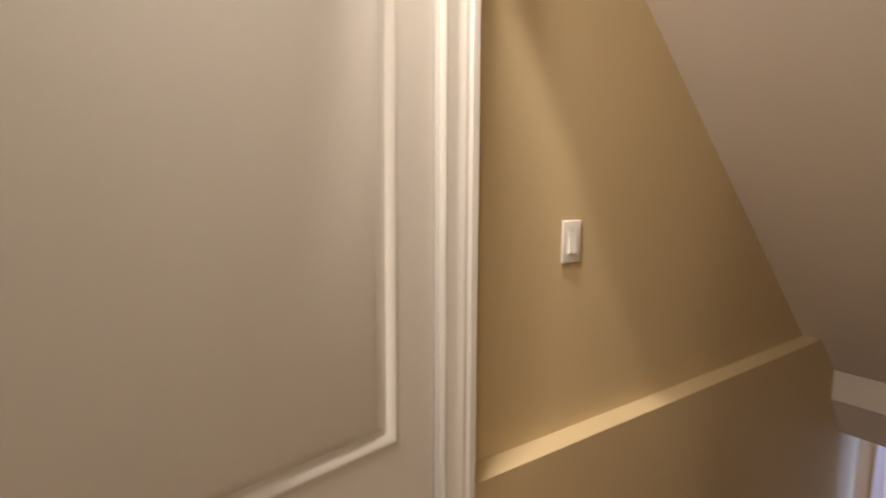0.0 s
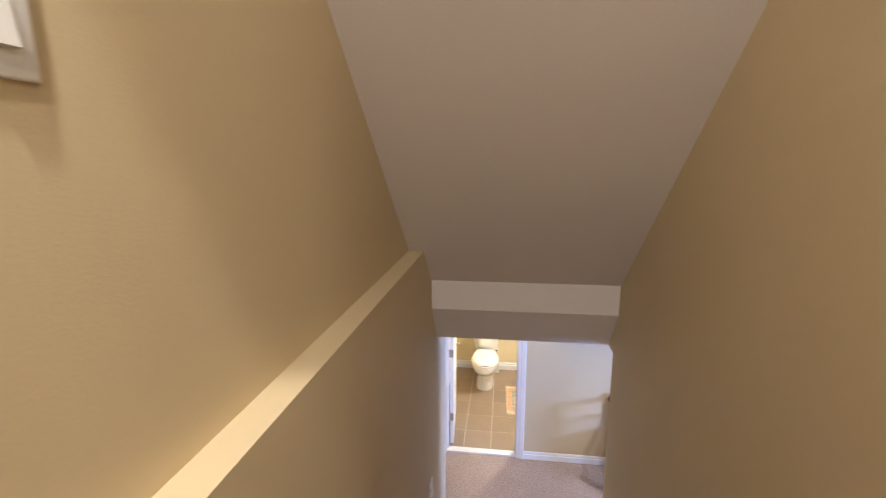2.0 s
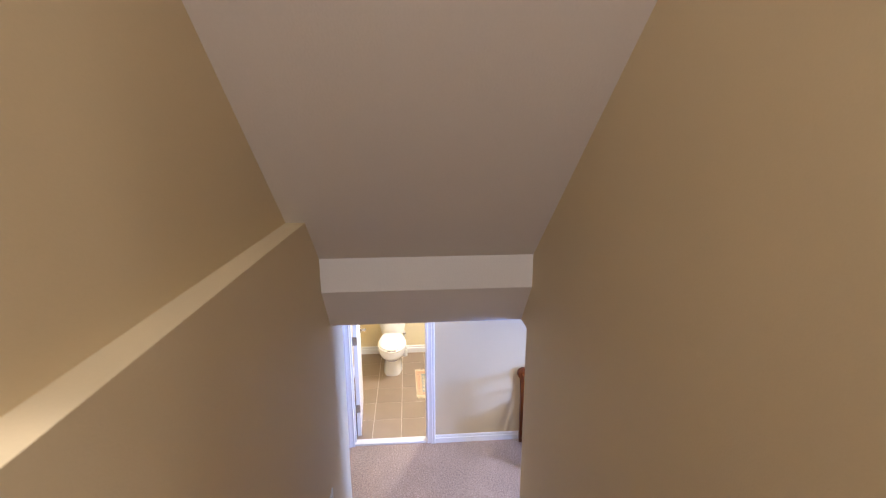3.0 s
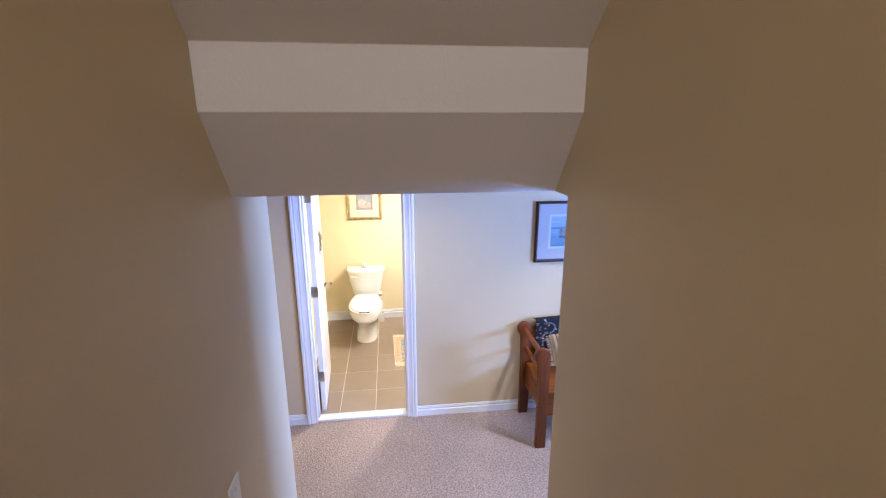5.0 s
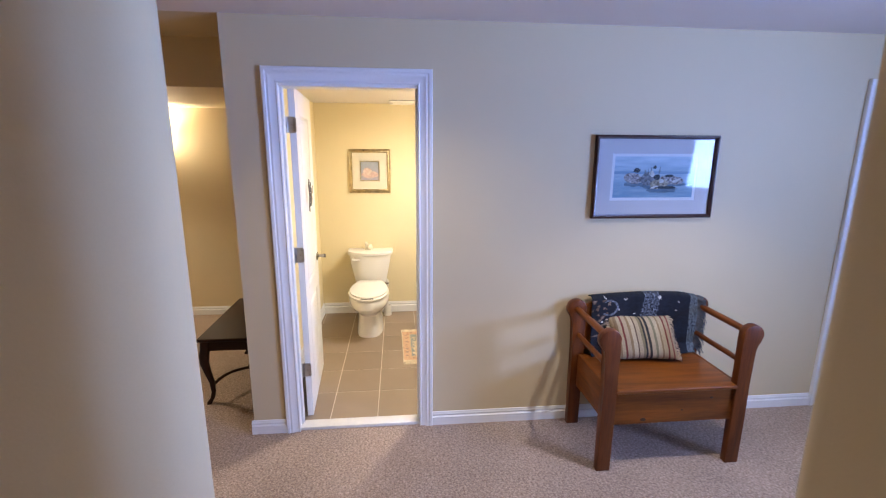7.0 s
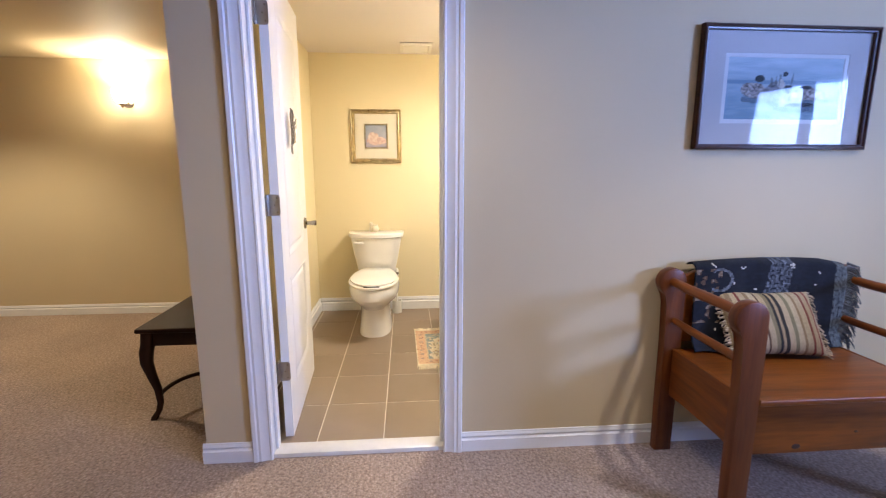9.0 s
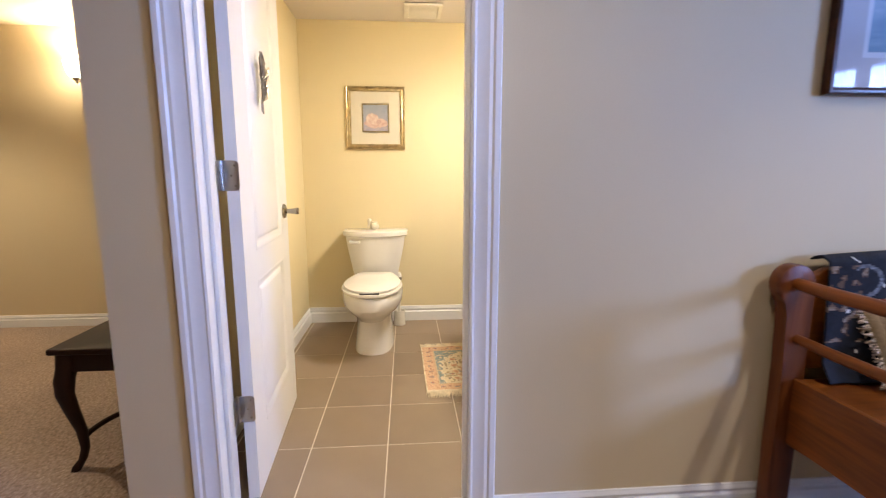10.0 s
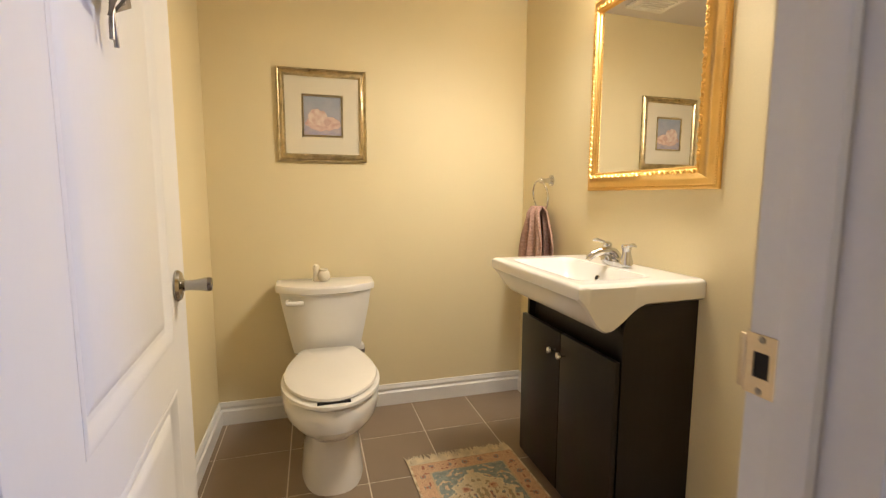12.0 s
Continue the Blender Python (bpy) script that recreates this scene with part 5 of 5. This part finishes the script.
def post_outline(top, outward):
    """Post board seen from the front: straight leg, slight flare, round head that leans outwards."""
    pts = [(-0.037, 0.0), (0.037, 0.0), (0.037, 0.26), (0.036, 0.50), (0.036, top - 0.150), (0.043, top - 0.115)]
    cx, cz, r = 0.018, top - 0.058, 0.058
    pts += [(cx + r * math.cos(t), cz + r * math.sin(t)) for t in np.linspace(-0.75, math.pi * 0.96, 16)]
    pts += [(-0.037, top - 0.10), (-0.037, 0.40)]
    return [(a * outward, b) for a, b in pts]


for y, out in ((0.371, 1), (-0.371, -1)):
    for x, top in ((-0.222, 0.812), (0.222, 0.822)):
        bm = prism(bmesh.new(), post_outline(top, out), lambda a, b, h: (x + h, y + a, b), -0.022, 0.022, bevel=0.006, steps=2)
        part("post", bm, PINE_Z, bench)
    for z, r, shift in ((0.762, 0.019, 0.018), (0.595, 0.0155, 0.0)):
        bm = tube(bmesh.new(), [(-0.205, y + shift * out, z - 0.003), (-0.1, y + shift * out, z), (0.1, y + shift * out, z), (0.205, y + shift * out, z + 0.004)], [r * 0.9, r, r, r * 0.9], 16)
        part("arm_rail", bm, PINE_X, bench)
    bm = prism(bmesh.new(), [(-0.20, 0.262), (-0.10, 0.270), (0.10, 0.270), (0.20, 0.262), (0.20, 0.474), (-0.20, 0.474)], lambda a, b, h: (a, y - 0.012 * out + h, b), -0.010, 0.010, bevel=0.003)
    part("side_panel", bm, PINE_X, bench)
part("front_panel", boxed(-0.228, -0.208, -0.336, 0.336, 0.265, 0.452, bevel=0.003), PINE_Y, bench)
KNOT = surface("pine_knot", (0.035, 0.010, 0.004), rough=0.5, spread=0.4, scale=60, grain=300)
for y, z, r in ((0.165, 0.289, 0.013), (-0.21, 0.40, 0.008), (-0.05, 0.335, 0.006)):
    part("knot", lathe(bmesh.new(), [(r, 0.0), (r * 0.9, 0.0006), (r * 0.3, 0.0009)], Matrix.Translation((-0.228, y, z)) @ pose(0, 0, 0, 0, -90, 0) @ Matrix.Diagonal((0.75, 1.25, 1, 1)), 16), KNOT, bench, "dark knot in the pine")
part("back_panel", boxed(0.208, 0.228, -0.336, 0.336, 0.265, 0.452, bevel=0.003), PINE_Y, bench)
part("floor_panel", boxed(-0.205, 0.205, -0.335, 0.335, 0.268, 0.28), PINE_Y, bench)
part("seat_lid", prism(bmesh.new(), [(-0.250, -0.333), (-0.198, -0.333), (-0.198, -0.354), (0.198, -0.354), (0.198, 0.354), (-0.198, 0.354), (-0.198, 0.333), (-0.250, 0.333)], lambda a, b, h: (a, b, h), 0.453, 0.474, bevel=0.006, steps=3), PINE_Y, bench)
bm = bmesh.new()
arch = [(-0.338, 0.50), (0.338, 0.50)] + [(0.338 * math.cos(t), 0.775 + 0.062 * math.sin(t)) for t in np.linspace(0, math.pi, 18)]
prism(bm, arch, lambda a, b, h: (0.222 + h, a, b), -0.012, 0.012, bevel=0.004)
part("backrest", bm, PINE_Y, bench)

# throw over the backrest
throw = thing("throw_blanket", 4.885, -0.855, 0.474, "navy woven throw with stars draped over the bench back", "blanket")
STARS = [(0.12, 0.93), (0.31, 0.885), (0.25, 0.72), (0.40, 0.65), (0.63, 0.90), (0.82, 0.83), (0.80, 0.70), (0.10, 0.55), (0.22, 0.42), (0.45, 0.30), (0.60, 0.45), (0.74, 0.55), (0.15, 0.22)]


def throw_paint(u, v):
    navy = blend((0.003, 0.004, 0.009), (0.006, 0.008, 0.017), 0.5 + rough_noise(u * 30, v * 30, 2.0))
    for k, (a, b) in enumerate(STARS):
        dx, dy = (u - a) * 1.55, v - b
        r = 0.017 + 0.014 * (k % 3 == 1)
        if math.hypot(dx, dy) < r * (0.55 + 0.45 * math.cos(5 * math.atan2(dx, dy))):
            return (0.62, 0.60, 0.55)
    if abs(u - 0.56 - 0.10 * (v - 0.9)) < 0.075 and v > 0.52:
        return blend(navy, (0.22, 0.25, 0.31), 0.25 + 0.9 * rough_noise(u * 70, v * 36, 4.0))
    d = math.hypot((u - 0.155) * 1.4, v - 0.77)
    if 0.10 < d < 0.128 and u > 0.11:
        return blend((0.17, 0.19, 0.23), navy, 0.4 + rough_noise(u * 40, v * 40, 6.0))
    if u < 0.17 and 0.30 < v < 0.90:
        n = rough_noise(u * 26, v * 15, 9.0)
        if n > 0.30:
            return blend((0.24, 0.19, 0.15), (0.14, 0.08, 0.04), rough_noise(u * 60, v * 40, 1.0) + 0.3)
        if n > 0.16:
            return (0.10, 0.06, 0.04)
    if u > 0.93:
        return blend(navy, (0.12, 0.14, 0.15), 0.7 + rough_noise(u * 80, v * 30, 5.0))
    return navy


def throw_place(u, v):
    y = 0.315 - 0.665 * u
    w = v * 0.43
    top = 0.355 + 0.014 * math.sin(math.pi * u) - 0.012 * max(0.0, u - 0.85) / 0.15
    ripple = 0.006 * math.sin(u * 15 + v * 3) + 0.004 * math.sin(u * 34 - v * 5)
    if v < 0.93:
        f = v / 0.93
        lean = 0.014 * (1 - f)
        x = -0.012 - 0.010 - lean * 1.2 + ripple * (1 - 0.5 * f) - 0.03 * max(0.0, 0.15 - f) / 0.15
        return Vector((x, y, 0.006 + (top - 0.006) * f))
    f = (v - 0.93) / 0.07
    return Vector((-0.020 + 0.065 * f, y, top + 0.014 * math.sin(math.pi * f)))


sheet("cloth", 110, 70, throw_place, throw_paint, CLOTH, throw, thick=0.005)
rng = random.Random(3)
bm = bmesh.new()
for k in range(130):
    z = 0.02 + 0.335 * (k + rng.random()) / 130
    ln = rng.uniform(0.035, 0.075)
    root = Vector((-0.034 + 0.02 * z, -0.345, z + 0.012))
    tube(bm, [root, root + Vector((rng.uniform(-0.02, 0.0), -ln * 0.6, -ln * 0.25)), root + Vector((rng.uniform(-0.035, 0.0), -ln * 0.85, -ln * rng.uniform(0.6, 1.1)))], [0.0024, 0.0022, 0.0014], 5)
tagged(part("fringe", bm, DARK_FRINGE, throw, "grey navy side fringe"), kind="stuff")

# striped pillow leaning on the throw
pillow = thing("pillow", 4.795, -0.838, 0.478, "striped cream, brown and burgundy pillow with a tasselled edge", "pillow", turn=-6)
BANDS = [(0.0, (0.44, 0.36, 0.25)), (0.05, (0.30, 0.22, 0.14)), (0.10, (0.50, 0.43, 0.32)), (0.15, (0.20, 0.05, 0.045)), (0.18, (0.47, 0.39, 0.29)), (0.24, (0.28, 0.20, 0.12)), (0.28, (0.53, 0.46, 0.35)),
         (0.34, (0.12, 0.07, 0.05)), (0.365, (0.46, 0.38, 0.27)), (0.42, (0.24, 0.21, 0.13)), (0.46, (0.03, 0.028, 0.03)), (0.495, (0.40, 0.32, 0.22)), (0.525, (0.03, 0.028, 0.03)), (0.56, (0.50, 0.42, 0.31)),
         (0.62, (0.23, 0.22, 0.15)), (0.66, (0.54, 0.47, 0.36)), (0.72, (0.30, 0.22, 0.14)), (0.755, (0.50, 0.43, 0.32)), (0.82, (0.20, 0.05, 0.045)), (0.855, (0.46, 0.38, 0.28)), (0.91, (0.26, 0.08, 0.07)), (0.94, (0.48, 0.40, 0.30))]


def pillow_paint(u, v):
    tone = [c for f, c in BANDS if f <= u][-1]
    weave = 1 + 0.25 * rough_noise(u * 90, v * 60, 1.0)
    return tuple(c * k * weave for c, k in zip(tone, (0.82, 0.75, 0.62)))


def pillow_side(front):
    def place(u, v):
        a, b = 2 * u - 1, 2 * v - 1
        puff = (max(0.0, 1 - abs(a) ** 2.6) * max(0.0, 1 - abs(b) ** 2.6)) ** 0.55
        pinch = 1 - 0.045 * (1 - abs(b)) * abs(a) ** 3
        pinch_b = 1 - 0.06 * (1 - abs(a)) * abs(b) ** 3
        h = 0.058 * puff * (1 if front else -1) + 0.003 * rough_noise(u * 6, v * 6, 3.0)
        y, z = -a * 0.185 * pinch, 0.130 + b * 0.130 * pinch_b
        lean = math.radians(24)
        return Vector((-h * math.cos(lean) + (z - 0.13) * math.sin(lean) + 0.0, y + 0.02 * b, 0.128 + (z - 0.13) * math.cos(lean) + h * math.sin(lean)))
    return place


sheet("cover_front", 100, 48, pillow_side(True), pillow_paint, CLOTH, pillow)
sheet("cover_back", 60, 30, pillow_side(False), pillow_paint, CLOTH, pillow)
rng = random.Random(5)
bm = bmesh.new()
edge = pillow_side(True)
for u in (0.0, 1.0):
    for k in range(34):
        p = edge(u, (k + 0.5) / 34)
        s = -1 if u else 1
        tube(bm, [p - Vector((0, s * 0.004, 0)), p + Vector((rng.uniform(-0.01, 0.008), s * rng.uniform(0.008, 0.016), rng.uniform(-0.006, 0.002))), p + Vector((rng.uniform(-0.012, 0.01), s * rng.uniform(0.014, 0.026), rng.uniform(-0.016, -0.002)))], [0.0032, 0.0034, 0.002], 5)
tagged(part("tassel_edge", bm, TAN_FRINGE, pillow, "cream tasselled edge"), kind="stuff")


# ---- table in the far room ----
table = thing("side_table", 5.285, 1.72, 0.0, "low dark-stained table with curved cabriole legs", "table")
TX, TY = 0.85, 0.208
part("tabletop", boxed(0.0, TX, -TY, TY, 0.456, 0.479, bevel=0.007, steps=3), BLACK_WOOD, table)
for y in (-TY + 0.035, TY - 0.035):
    part("apron", boxed(0.05, TX - 0.05, y - 0.009, y + 0.009, 0.385, 0.456, bevel=0.003), BLACK_WOOD, table)
for x in (0.035, TX - 0.035):
    part("apron", boxed(x - 0.009, x + 0.009, -TY + 0.05, TY - 0.05, 0.385, 0.456, bevel=0.003), BLACK_WOOD, table)
for x, sx in ((0.042, -1), (TX - 0.042, 1)):
    for y, sy in ((-TY + 0.042, -1), (TY - 0.042, 1)):
        d = Vector((0.55 * sx, sy)).normalized()
        bm = bmesh.new()
        rings = []
        for z, off, w in ((0.456, 0.0, 0.030), (0.40, 0.004, 0.031), (0.355, 0.016, 0.030), (0.30, 0.020, 0.026), (0.23, 0.006, 0.021), (0.15, -0.014, 0.0165), (0.08, -0.018, 0.0135), (0.04, -0.008, 0.0135), (0.015, 0.010, 0.017), (0.0, 0.016, 0.015)):
            c = Vector((x + d.x * off, y + d.y * off, z))
            rings.append([c + Vector((w * math.copysign(abs(math.cos(t)) ** 0.7, math.cos(t)), w * math.copysign(abs(math.sin(t)) ** 0.7, math.sin(t)), 0)) for t in np.linspace(0, 2 * math.pi, 16, endpoint=False)])
        loft(bm, rings)
        part("leg", bm, BLACK_WOOD, table)
for y0, y1 in ((TY - 0.052, 0.0), (-TY + 0.052, 0.0)):
    for x0, x1 in ((0.05, TX * 0.38), (TX - 0.05, TX * 0.62)):
        pts = [(x0 + (x1 - x0) * f, y0 + (y1 - y0) * (f ** 1.6), 0.115 + 0.022 * math.sin(f * math.pi)) for f in np.linspace(0, 1, 9)]
        part("stretcher", tube(bmesh.new(), pts, 0.0105, 8), BLACK_WOOD, table)
part("stretcher", tube(bmesh.new(), [(TX * 0.37, 0, 0.115), (TX * 0.63, 0, 0.115)], 0.0115, 8), BLACK_WOOD, table)

# ---- bathroom tiles, one by one ----
XL = [5.036, 5.372, 5.699, 6.026, 6.353, 6.680, 6.998]
YL = [BY0 + 0.001, 0.154, 0.456, 0.756, 1.056, 1.357, BY1 - 0.001]
kinds = {}
for x0, x1 in zip(XL, XL[1:]):
    for y0, y1 in zip(YL, YL[1:]):
        size = (round(x1 - x0, 3), round(y1 - y0, 3))
        if size not in kinds:
            bm = boxed(-size[0] / 2 + 0.0024, size[0] / 2 - 0.0024, -size[1] / 2 + 0.0024, size[1] / 2 - 0.0024, -0.004, 0.0035, bevel=0.0012, steps=1)
            first = part("tile", bm, TILE, bath_floor, smooth=0)
            kinds[size] = first.data
            first.location = ((x0 + x1) / 2, (y0 + y1) / 2, 0.0085)
        else:
            twin = new("tile", kinds[size])
            twin.parent = bath_floor
            twin.location = ((x0 + x1) / 2, (y0 + y1) / 2, 0.0085)
